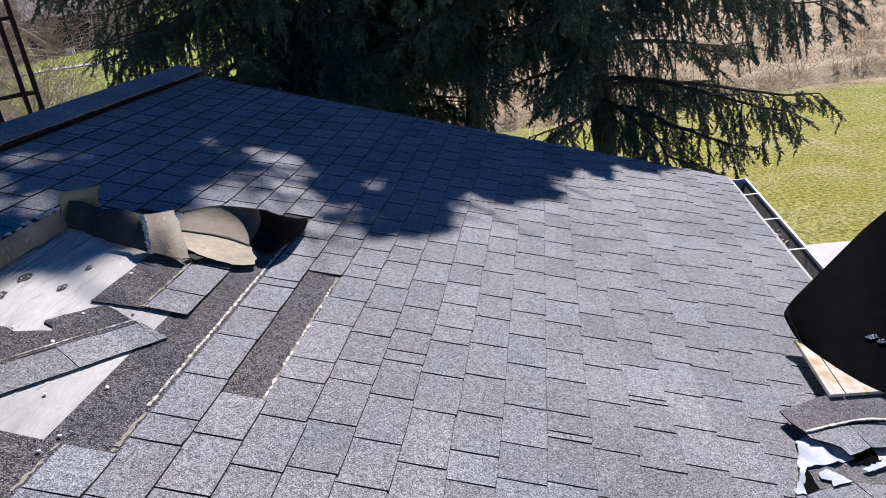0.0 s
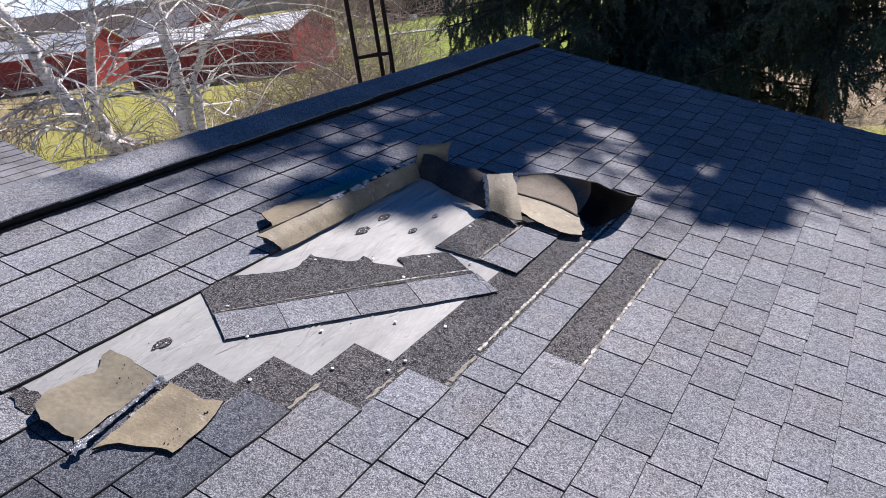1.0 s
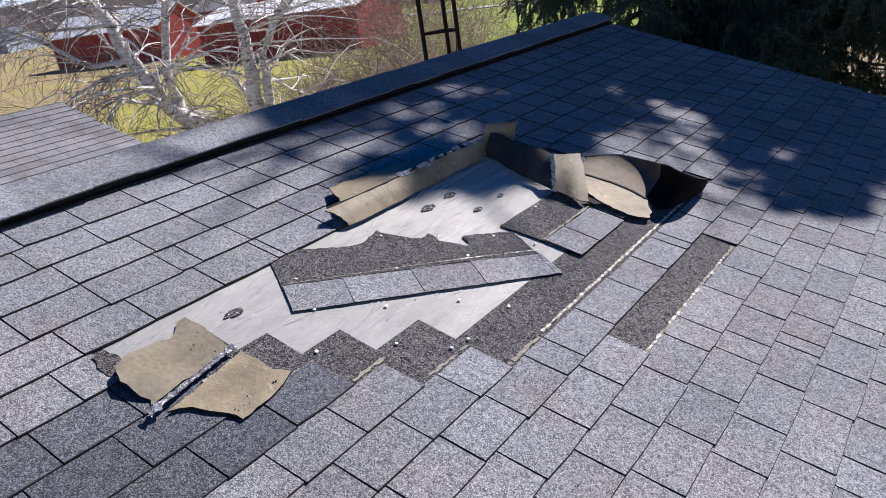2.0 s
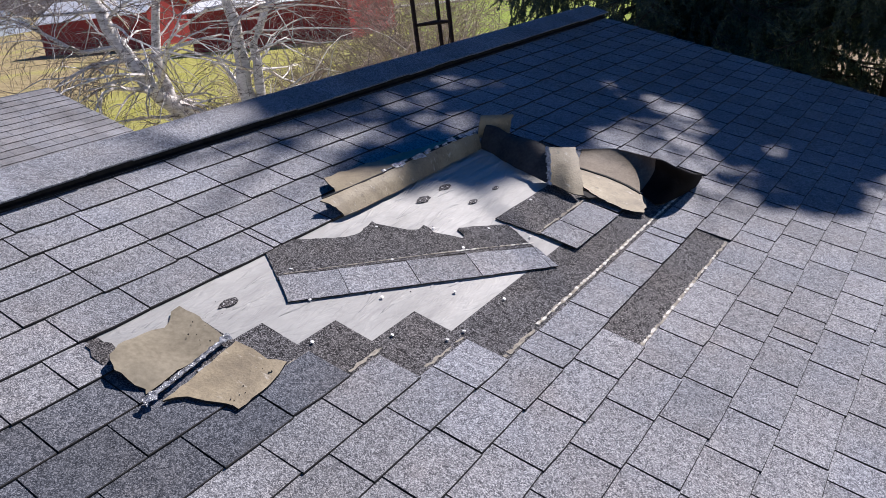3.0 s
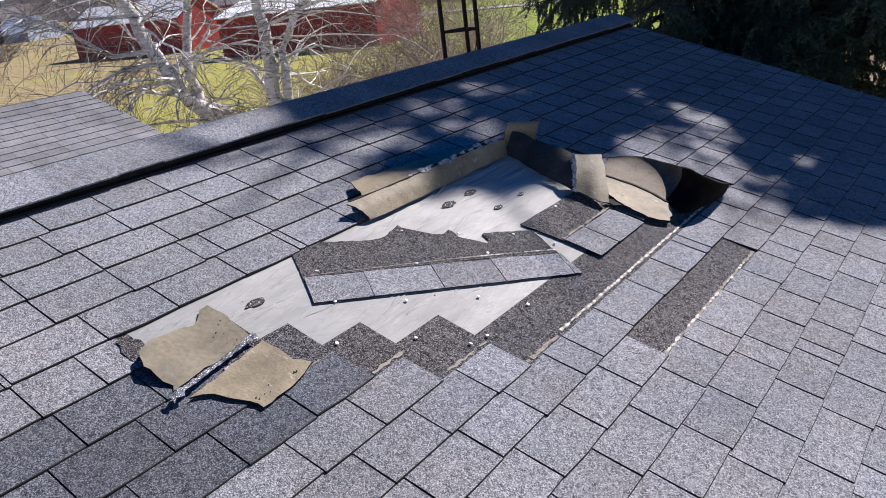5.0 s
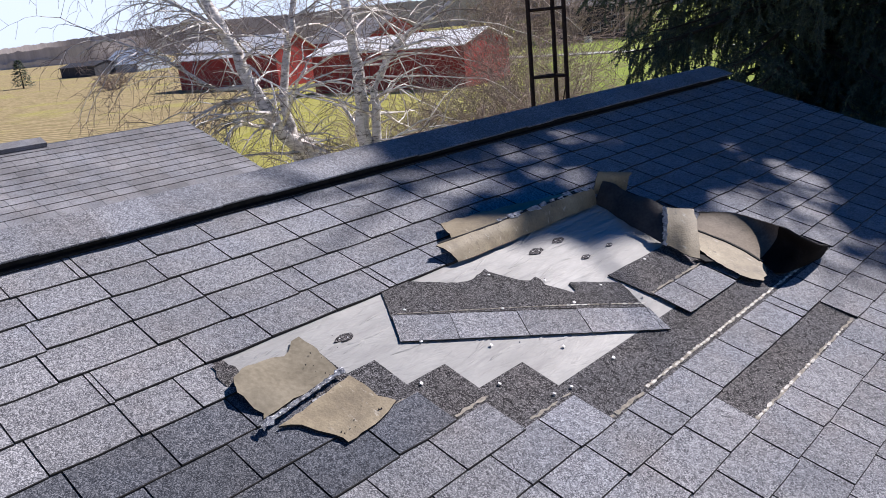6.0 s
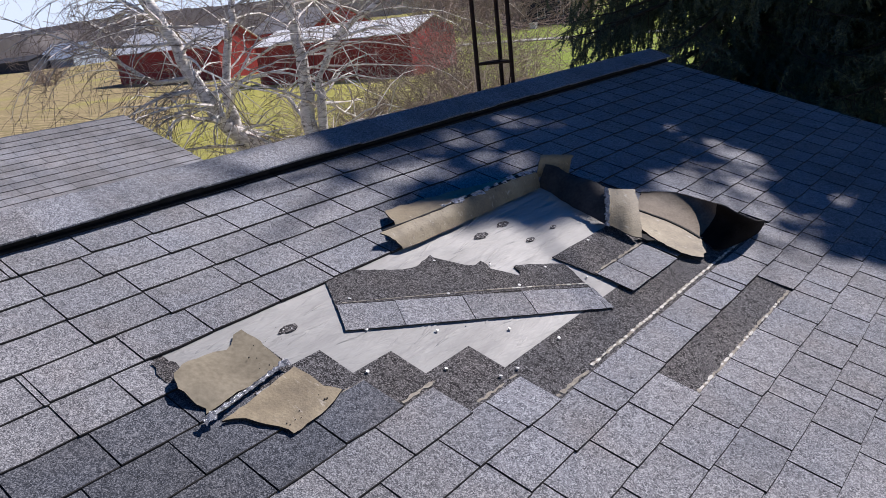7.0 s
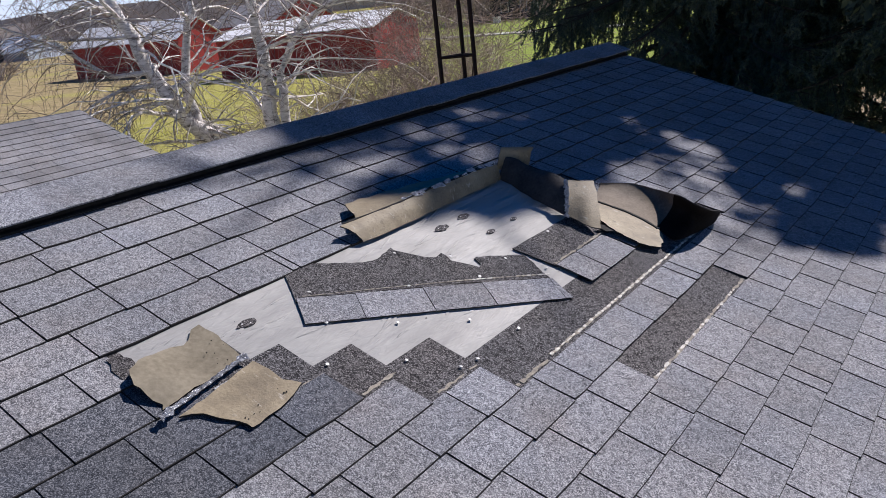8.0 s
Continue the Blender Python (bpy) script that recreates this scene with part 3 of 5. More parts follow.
def seal_line(name, x, y0, y1, seed, dots=True, parent=roof, z=0.0032, pale=0.86):
    """A factory sealant line: a dusty stain with pale broken dabs along it."""
    rnd = random.Random(seed)
    m = Mesh()
    y = y0
    pts = []
    while y < y1:
        pts.append((x - 0.006 + rnd.uniform(-0.005, 0.004), x + 0.002 + rnd.uniform(-0.004, 0.004), y))
        y += rnd.uniform(0.008, 0.022)
    for (a0, b0, c0), (a1, b1, c1) in zip(pts, pts[1:]):
        if rnd.random() < (0.0 if dots else 0.10):
            continue
        m.slab([(a0, c0, z), (b0, c0, z), (b1, c1, z), (a1, c1, z)], 0.0012, 0)
    if dots:
        y = y0
        while y < y1 - 0.03:
            ln = rnd.uniform(0.012, 0.036)
            w = rnd.uniform(0.0024, 0.0056)
            if rnd.random() > pale:
                y += ln
                continue
            cx = x - 0.002 + rnd.uniform(-0.002, 0.002)
            poly = [(cx - w, y + 0.3 * ln), (cx - 0.4 * w, y), (cx + w, y + 0.2 * ln), (cx + 0.8 * w, y + 0.8 * ln), (cx, y + ln), (cx - w, y + 0.75 * ln)]
            m.slab([(px, py, z + 0.0012) for px, py in poly][::-1], 0.0012, 1)
            y += ln + rnd.uniform(0.001, 0.012)
    mesh_ob(name, m, [M_SEALDUST, M_SEAL], parent, label="pale broken sealant line", kind="stuff")


seal_line("sealant_line", -0.152, 1.82, 3.30, 1)
seal_line("sealant_line", 0.128, 1.96, 2.83, 2, pale=0.5)
seal_line("sealant_line", -0.146, 1.62, 1.80, 3, False)
seal_line("sealant_line", -0.280, 1.43, 1.612, 4, False)
seal_line("sealant_line", -0.416, 1.275, 1.414, 5, False)
seal_line("sealant_line", -0.545, 1.18, 1.262, 6, False)


# ---- ridge: a low vent covered with cap shingles ----
def build_ridge():
    r = empty("ridge_vent", ROOF, "grey capped ridge vent with a black slot below its edge", "ridge vent")
    core = Mesh()
    core.box((RIDGE, BACK_END, 0.0), (-1.708, RAKE - 0.01, 0.043))
    core.box((-1.708, BACK_END, 0.0), (-1.690, RAKE - 0.01, 0.0135))
    mesh_ob("vent_core", core, M_BLACK, r, label="black plastic vent core")
    rnd = random.Random(5)
    y = BACK_END
    s36, c36 = math.sin(radians(2 * PITCH)), math.cos(radians(2 * PITCH))
    while y < RAKE:
        b = min(y + 0.225, RAKE + 0.012)
        w = 0.188 + rnd.uniform(-0.006, 0.006)
        lip = rnd.uniform(0.0, 0.003)
        ring = []
        for yy, up in ((y, 0.0), (b, 0.0016)):
            near = [(RIDGE + w, yy, 0.048 + up + lip), (RIDGE + 0.05, yy, 0.054 + up), (RIDGE, yy, 0.056 + up)]
            away = [(RIDGE - c36 * d, yy, 0.054 + up - s36 * d) for d in (0.05, 0.15)]
            top = near + away
            ring.append(top + [(p[0], p[1], p[2] - 0.006) for p in top[::-1]])
        m = Mesh()
        n = len(ring[0])
        m.add(ring[0] + ring[1], [(i, (i + 1) % n, n + (i + 1) % n, n + i) for i in range(n)] + [tuple(range(n))[::-1], tuple(range(n, 2 * n))])
        mesh_ob("cap_shingle", m, M_SHINGLE, r)
        y = b if b > RAKE else y + 0.205
    return r


build_ridge()


# ---- torn pieces lying on the roof ----
def ragged(poly, step, amp, seed):
    """The outline of poly with uneven, torn edges."""
    rnd = random.Random(seed)
    out = []
    for (a, b), (c, d) in zip(poly, poly[1:] + poly[:1]):
        n = max(1, int(math.hypot(c - a, d - b) / step))
        for i in range(n):
            t = i / n
            j = 0 if i == 0 else amp
            out.append((a + (c - a) * t + rnd.uniform(-j, j), b + (d - b) * t + rnd.uniform(-j, j)))
    return out


def torn_plate(name, poly, height, mats, parent=None, thick=0.004, step=0.03, amp=0.004, seed=1, label="", rim=True, at=None):
    """A thin plate with ragged outline whose height off the roof is height(x, y)."""
    pts = ragged(poly, step, amp, seed)
    bm = bmesh.new()
    vs = [bm.verts.new((x, y, 0)) for x, y in pts]
    f = bm.faces.new(vs)
    bmesh.ops.triangulate(bm, faces=[f])
    for _ in range(2):
        es = [e for e in bm.edges if e.calc_length() > 0.055]
        bmesh.ops.subdivide_edges(bm, edges=es, cuts=1)
        bmesh.ops.triangulate(bm, faces=[f for f in bm.faces if len(f.verts) > 3])
    bmesh.ops.recalc_face_normals(bm, faces=bm.faces)
    for v in bm.verts:
        v.co.z = height(v.co.x, v.co.y)
    for f in bm.faces:
        if f.normal.z < 0:
            f.normal_flip()
    ob = new(name, thick_data(name, bm, mats, thick, M_EDGE if rim else None))
    bm.free()
    if parent is not None:
        ob.parent = parent
    if at is not None:
        ob.matrix_basis = at
    return tagged(ob, label)


def in_frame(o, along):
    """A map from (s, t) beside a slanting edge to the roof's axes: s along the edge, t across it to the left."""
    ax = Vector(along).normalized()
    ay = Vector((-ax.y, ax.x))
    return lambda s, t: (o[0] + ax.x * s + ay.x * t, o[1] + ax.y * s + ay.y * t)


def build_loose_strip():
    """The loose strip of four tabs lying askew across the hole."""
    g = empty("loose_shingle", ROOF, "loose four-tab grey shingle strip lying askew on the underlay", "shingle")
    at = in_frame((-0.738, 1.378), (0.522, 0.853))       # s along the tab ends, t back up the strip
    z = lambda x, y: 0.0045 + 0.0012 * math.sin(3.1 * (y - 1.3))
    top = [at(s, t) for s, t in ((-0.003, 0.118), (0.903, 0.118), (0.896, 0.155), (0.880, 0.297), (0.780, 0.303), (0.686, 0.306), (0.675, 0.295), (0.699, 0.275), (0.670, 0.235), (0.618, 0.272), (0.564, 0.303),
                                 (0.579, 0.328), (0.566, 0.347), (0.537, 0.322), (0.481, 0.327), (0.477, 0.306), (0.439, 0.310), (0.425, 0.323), (0.365, 0.331), (0.396, 0.351), (0.402, 0.385), (0.394, 0.405),
                                 (0.323, 0.334), (0.267, 0.318), (0.130, 0.331), (-0.008, 0.340))]
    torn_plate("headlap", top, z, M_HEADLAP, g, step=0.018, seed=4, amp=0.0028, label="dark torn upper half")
    up = lambda x, y: z(x, y) + 0.0035
    for a, b in ((0.0, 0.1845), (0.1875, 0.4135), (0.4165, 0.6295), (0.6325, 0.8875)):
        torn_plate("tab", [at(a, 0.0), at(b, 0.0), at(b + 0.002, 0.132), at(a + 0.002, 0.134)], up, M_SHINGLE, g, seed=int(a * 100), amp=0.0012)
    torn_plate("tab", [at(0.8905, 0.002), at(0.918, 0.0), at(0.903, 0.128), at(0.891, 0.128)], up, M_SHINGLE, g, seed=9, amp=0.001)
    # the cut that hooks round the upper corner of each tab
    for a, b, t in ((0.081, 0.186, 0.134), (0.278, 0.415, 0.136), (0.531, 0.632, 0.139), (0.762, 0.889, 0.131)):
        torn_plate("hooked_cut", [at(a, t - 0.0015), at(b, t - 0.0015), at(b, t + 0.0015), at(a, t + 0.0008)], lambda x, y: z(x, y) + 0.0045, M_EDGE, g, 0.002, 0.03, 0.0005, int(a * 1000))
    rnd = random.Random(8)
    m = Mesh()
    s = 0.02
    while s < 0.9:
        ln = rnd.uniform(0.014, 0.036)
        w = rnd.uniform(0.0016, 0.0042) * (0.7 if s < 0.5 else 1.15)
        t = 0.150 + 0.010 * math.sin(3.4 * s - 0.6)
        k = rnd.uniform(-0.4, 0.4)
        q = [at(s, t - w * k), at(s + 0.3 * ln, t - w), at(s + ln, t - w * 0.3), at(s + ln * 0.8, t + w * 0.7), at(s + 0.35 * ln, t + w)]
        m.slab([(x, y, z(x, y) + 0.0018 + 0.0003 * k) for x, y in q], 0.0012, 0 if s > 0.6 and rnd.random() < 0.45 else 1)
        s += ln * rnd.uniform(0.55, 1.15)
    mesh_ob("sealant", m, [M_SEAL, M_SEALDUST], g, label="pale broken sealant line", kind="stuff")


build_loose_strip()


def build_raised_tabs():
    """The end of a shingle that still hangs on beyond the hole, its corner lifted."""
    g = empty("lifted_shingle", ROOF, "shingle end with two tabs, lifted slightly off the underlay", "shingle")
    z = lambda x, y: 0.006 + 0.004 * max(0.0, (2.62 - y) / 0.3) * (0.4 + 0.6 * smooth_step(-0.62, -0.3, x))
    torn_plate("headlap", [(-0.585, 2.283), (-0.405, 2.305), (-0.405, 2.78), (-0.585, 2.78)], z, M_HEADLAP, g, seed=2, amp=0.002, label="dark upper half")
    for a, b in ((2.306, 2.453), (2.457, 2.685)):
        torn_plate("tab", [(-0.408, a), (-0.263, a + 0.004), (-0.263, b), (-0.408, b)], lambda x, y: z(x, y) + 0.004, M_SHINGLE, g, seed=int(a * 100), amp=0.001)
    seal_line("sealant", -0.414, 2.31, 2.70, 14, False, g, 0.0125)


build_raised_tabs()


def build_left_flap():
    """Two torn shingle ends folded over, sanded backs up, with a strip of release film between."""
    g = empty("folded_shingle", ROOF, "torn shingle folded over, dusty tan back upwards, film strip across", "shingle")
    up = lambda x, y: 0.012 + 0.026 * smooth_step(1.04, 0.86, y) * smooth_step(-0.70, -0.80, x) + 0.004 * math.sin(22 * y)
    torn_plate("upper_flap", [(-0.922, 1.120), (-0.890, 1.087), (-0.873, 1.043), (-0.892, 1.036), (-0.890, 1.000), (-0.875, 0.926), (-0.852, 0.886), (-0.797, 0.862), (-0.737, 0.872), (-0.714, 0.884), (-0.700, 0.874),
                              (-0.738, 1.142), (-0.804, 1.149), (-0.868, 1.155), (-0.925, 1.149)],
               up, M_DULLBACK, g, 0.005, 0.02, 0.003, 21)
    low = lambda x, y: 0.012 + 0.007 * smooth_step(1.02, 0.88, y) + 0.003 * math.sin(20 * x)
    torn_plate("lower_flap", [(-0.652, 0.884), (-0.624, 0.932), (-0.568, 0.960), (-0.527, 0.984), (-0.509, 0.985), (-0.515, 1.059), (-0.531, 1.139), (-0.549, 1.183), (-0.592, 1.157), (-0.650, 1.163), (-0.708, 1.156)],
               low, M_BACK, g, 0.005, 0.02, 0.003, 22)
    rnd = random.Random(23)
    rib = Mesh()
    run = []
    for k in range(29):
        t = k / 28
        x, y = -0.664 - 0.062 * t - 0.004 * math.sin(3 * t), 0.842 + 0.306 * t
        wd = rnd.uniform(0.005, 0.011) * (0.9 + 0.6 * (t > 0.9) + 0.5 * (t < 0.12))
        zz = 0.019 + 0.009 * smooth_step(1.04, 0.88, y)
        run.append([(x - wd, y + rnd.uniform(-0.003, 0.003), zz + rnd.uniform(-0.001, 0.004)), (x + rnd.uniform(-0.003, 0.003), y, zz + rnd.uniform(0.002, 0.009)),
                    (x + wd * rnd.uniform(0.6, 1.3), y + rnd.uniform(-0.003, 0.003), zz + rnd.uniform(-0.001, 0.003))])
    for p, q in zip(run, run[1:]):
        for e in (0, 1):
            rib.slab([p[e], p[e + 1], q[e + 1], q[e]], 0.0012)
    mesh_ob("film_strip", rib, M_FOIL, g, label="silvery torn release film", kind="stuff")


build_left_flap()


def build_crumbs():
    """Crumbs of asphalt broken off where the shingles tore."""
    rnd = random.Random(33)
    m = Mesh()
    for cx, cy, z, n, sx, sy in ((-0.76, 1.10, 0.017, 8, 0.035, 0.030), (-0.86, 1.20, 0.0, 6, 0.05, 0.05), (-0.55, 1.04, 0.0165, 8, 0.014, 0.06), (-0.70, 1.95, 0.0, 10, 0.10, 0.20)):
        for _ in range(n):
            x, y, r = rnd.gauss(cx, sx), rnd.gauss(cy, sy), rnd.uniform(0.0009, 0.0024)
            ring = [(x + r * rnd.uniform(0.6, 1.3) * math.cos(a), y + r * rnd.uniform(0.6, 1.3) * math.sin(a), z + r * 1.1) for a in (0.3, 1.6, 2.7, 3.9, 5.2)]
            m.slab(ring, r * 1.4)
    mesh_ob("asphalt_crumbs", m, M_EDGE, at=ROOF, label="dark crumbs of asphalt scattered on the underlay and flap", category="crumbs", kind="stuff")


build_crumbs()


def build_torn_scrap():
    g = torn_plate("shingle_scrap", [(-0.955, 0.885), (-0.932, 0.928), (-0.880, 0.940), (-0.846, 0.893), (-0.862, 0.872), (-0.889, 0.872)], lambda x, y: 0.009, M_HEADLAP, None, 0.003, 0.015, 0.006, 31, at=ROOF)
    tagged(g, "scuffed dark scrap of shingle beside the folded flap", "shingle scrap")


build_torn_scrap()


def build_long_fold():
    """A run of shingle folded back up the slope: a tilted lower band and a flat upper band with film between."""
    g = empty("rolled_shingle", ROOF, "long shingle folded back up the slope, tan back showing", "shingle")

    def crease(u):
        return Vector((-1.036 + 0.049 * u + 0.003 * math.sin(7 * u), 1.828 + 0.914 * u, 0.052 + 0.033 * u + 0.002 * math.sin(17 * u)))

    def band(u, v):
        low = Vector((-0.954 + 0.004 * math.sin(6 * u), 1.865 + 0.90 * u, 0.014))
        p = low.lerp(crease(u), v)
        p.z += 0.010 * math.sin(math.pi * v)
        return p

    sheet("lower_band", band, 24, 8, M_BACK, g, jag=0.004, seed=41, thick=-0.005)

    def flat(u, v):
        k = 0.09 + 0.91 * u
        a = crease(k) + Vector((-0.012, 0.01, -0.004))
        b = Vector((-1.172 + 0.152 * u ** 1.15, 2.003 + 0.76 * u, 0.030 + 0.03 * u))
        p = a.lerp(b, v)
        p.z += 0.005 * math.sin(9 * u) * math.sin(math.pi * v)
        return p

    sheet("upper_band", flat, 22, 5, M_BACK, g, jag=0.006, seed=42, thick=-0.005)
    rnd = random.Random(43)
    m = Mesh()
    u = 0.36
    while u < 0.97:
        ln, w = rnd.uniform(0.014, 0.040), rnd.uniform(0.005, 0.015)
        p = crease(u)
        x, y, z = p.x + rnd.uniform(-0.006, 0.004), p.y, p.z + rnd.uniform(0.003, 0.013)
        m.slab([(x - w, y, z), (x + w * 0.6, y + 0.2 * ln, z - 0.005), (x + w, y + ln, z - 0.004), (x - 0.5 * w, y + 0.8 * ln, z + 0.006)], 0.002)
        u += ln * rnd.uniform(0.5, 1.9)
    mesh_ob("film_shreds", m, M_SHREDS, g, label="silvery shreds of release film", kind="stuff")

    def edge(u, v):
        p = crease(0.02 + 0.97 * u)
        return (p.x - 0.012 * v + 0.003, p.y + 0.004 * v, p.z + 0.004 - 0.004 * v)

    sheet("dark_crease", edge, 18, 2, M_EDGE, g, jag=0.003, seed=44, thick=-0.003)


build_long_fold()


def build_standing_flap():
    """Shingles folded back along a line across the slope: they stand on edge."""
    g = empty("standing_shingle", ROOF, "shingles bent up on edge, tan backs showing", "shingle")

    def wall(u, v):
        h = 0.092 + 0.004 * u + 0.005 * math.sin(11 * u)
        return (-0.970 + 0.400 * u - 0.085 * v * u, 2.770 - 0.105 * u + (0.035 + 0.09 * u) * v + 0.006 * math.sin(9 * u), 0.014 + 0.010 * u + h * math.sin(0.5 * math.pi * v))

    sheet("bent_sheet", wall, 16, 6, M_GREYBACK, g, jag=0.004, seed=51, thick=-0.005)

    def ear(u, v):
        rise = math.sin(0.5 * math.pi * v)
        return (-1.0 + 0.105 * u - 0.005 * v, 2.785 + 0.085 * u + 0.030 * (1 - math.cos(0.5 * math.pi * v)), 0.046 - 0.010 * u + (0.090 + 0.032 * u) * rise)

    sheet("upright_end", ear, 6, 6, M_BACK, g, jag=0.005, seed=52, thick=-0.005)

    def over(u, v):
        low = Vector((-0.561, 2.652, 0.032)).lerp(Vector((-0.418, 2.672, 0.030)), u)
        top = Vector((-0.660, 2.780, 0.120)).lerp(Vector((-0.580, 2.885, 0.118)), u)
        p = low.lerp(top, v)
        p.z += 0.012 * math.sin(math.pi * v)
        p.y += 0.010 * math.sin(7 * u) * (1 - v)
        return p

    sheet("bent_over_end", over, 8, 10, M_BACK, g, jag=0.004, seed=53, thick=-0.005)
    rnd = random.Random(54)
    m = Mesh()
    for i in range(18):
        v = i / 18
        p = Vector(over(0.0, v))
        w = rnd.uniform(0.004, 0.013)
        m.slab([(p.x - w, p.y - 0.006, p.z + 0.006), (p.x + w, p.y - 0.006, p.z + 0.006), (p.x + w, p.y - 0.004, p.z + 0.016), (p.x - w * 0.6, p.y - 0.004, p.z + 0.016)], 0.003)
    mesh_ob("film_shreds", m, M_SHREDS, g, label="silvery film along the edge", kind="stuff")


build_standing_flap()


def build_curl():
    """A shingle curled up like a gutter, open towards the hole."""
    g = empty("curled_shingle", ROOF, "curled-up shingle with a hollow dark inside and tan back", "shingle")

    # foot, rim and how far the sheet bellies out behind, from its flat end to its rolled tip
    rows = [((-0.590, 2.930, 0.016), (-0.620, 3.060, 0.050), 0.00), ((-0.470, 2.960, 0.012), (-0.520, 3.190, 0.052), 0.00), ((-0.385, 2.975, 0.008), (-0.415, 3.180, 0.072), 0.005),
            ((-0.310, 2.960, 0.006), (-0.320, 3.110, 0.108), 0.02), ((-0.250, 2.940, 0.004), (-0.240, 2.980, 0.165), 0.110), ((-0.185, 2.905, 0.004), (-0.170, 2.940, 0.172), 0.140),
            ((-0.152, 3.060, 0.004), (-0.120, 3.020, 0.140), 0.110), ((-0.135, 3.200, 0.004), (-0.118, 3.190, 0.082), 0.040)]

    def bowl(u, v):
        last = len(rows) - 1
        k = min(last - 1, int(u * last))
        t = u * last - k
        q = [rows[max(0, min(last, k + d))] for d in (-1, 0, 1, 2)]
        glide = lambda a, b, c, d: 0.5 * (2 * b + (c - a) * t + (2 * a - 5 * b + 4 * c - d) * t * t + (3 * b - a - 3 * c + d) * t ** 3)
        a, b = (glide(*(Vector(r[side]) for r in q)) for side in (0, 1))
        belly = glide(*(r[2] for r in q))
        y = a.y + (b.y - a.y) * math.sin(0.5 * math.pi * v) + belly * math.sin(math.pi * v)
        return (a.x + (b.x - a.x) * v, y, a.z + (b.z - a.z) * (1 - math.cos(0.5 * math.pi * v)) * (1 - 0.4 * min(1.0, belly * 12)) + (b.z - a.z) * v * 0.4 * min(1.0, belly * 12))

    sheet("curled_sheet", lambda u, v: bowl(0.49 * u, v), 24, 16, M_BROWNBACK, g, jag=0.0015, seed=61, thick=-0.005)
    # the near-black colour paints the shade inside the rolled tip
    sheet("curled_tip", lambda u, v: bowl(0.49 + 0.51 * u, v), 20, 16, M_ASPHALT_SHADE, g, jag=0.0015, seed=64, thick=-0.005, label="curled tip, its inner shade put into the dark colour")
    torn_plate("torn_end", [(-0.60, 2.885), (-0.540, 2.900), (-0.43, 2.925), (-0.330, 2.925), (-0.268, 2.905), (-0.226, 2.868), (-0.206, 2.822), (-0.190, 2.756), (-0.214, 2.738), (-0.226, 2.728), (-0.266, 2.714), (-0.33, 2.716), (-0.40, 2.728), (-0.55, 2.80)],
               lambda x, y: 0.030 + 0.006 * math.sin(8 * x), M_BACK, g, 0.005, 0.016, 0.004, 62)
    # a thin dark strip draws the shadow line behind the torn end
    torn_plate("shadow_line", [(-0.575, 2.895), (-0.43, 2.929), (-0.330, 2.929), (-0.262, 2.909), (-0.268, 2.900), (-0.335, 2.918), (-0.43, 2.918), (-0.570, 2.886)],
               lambda x, y: 0.034 + 0.006 * math.sin(8 * x), M_EDGE, g, 0.004, 0.02, 0.002, 65, "thin dark strip drawn as a shadow line")
    torn_plate("dark_tongue", [(-0.45, 2.70), (-0.40, 2.69), (-0.38, 2.72), (-0.41, 2.74), (-0.44, 2.73)], lambda x, y: 0.026, M_EDGE, g, 0.003, 0.02, 0.003, 63)


build_curl()


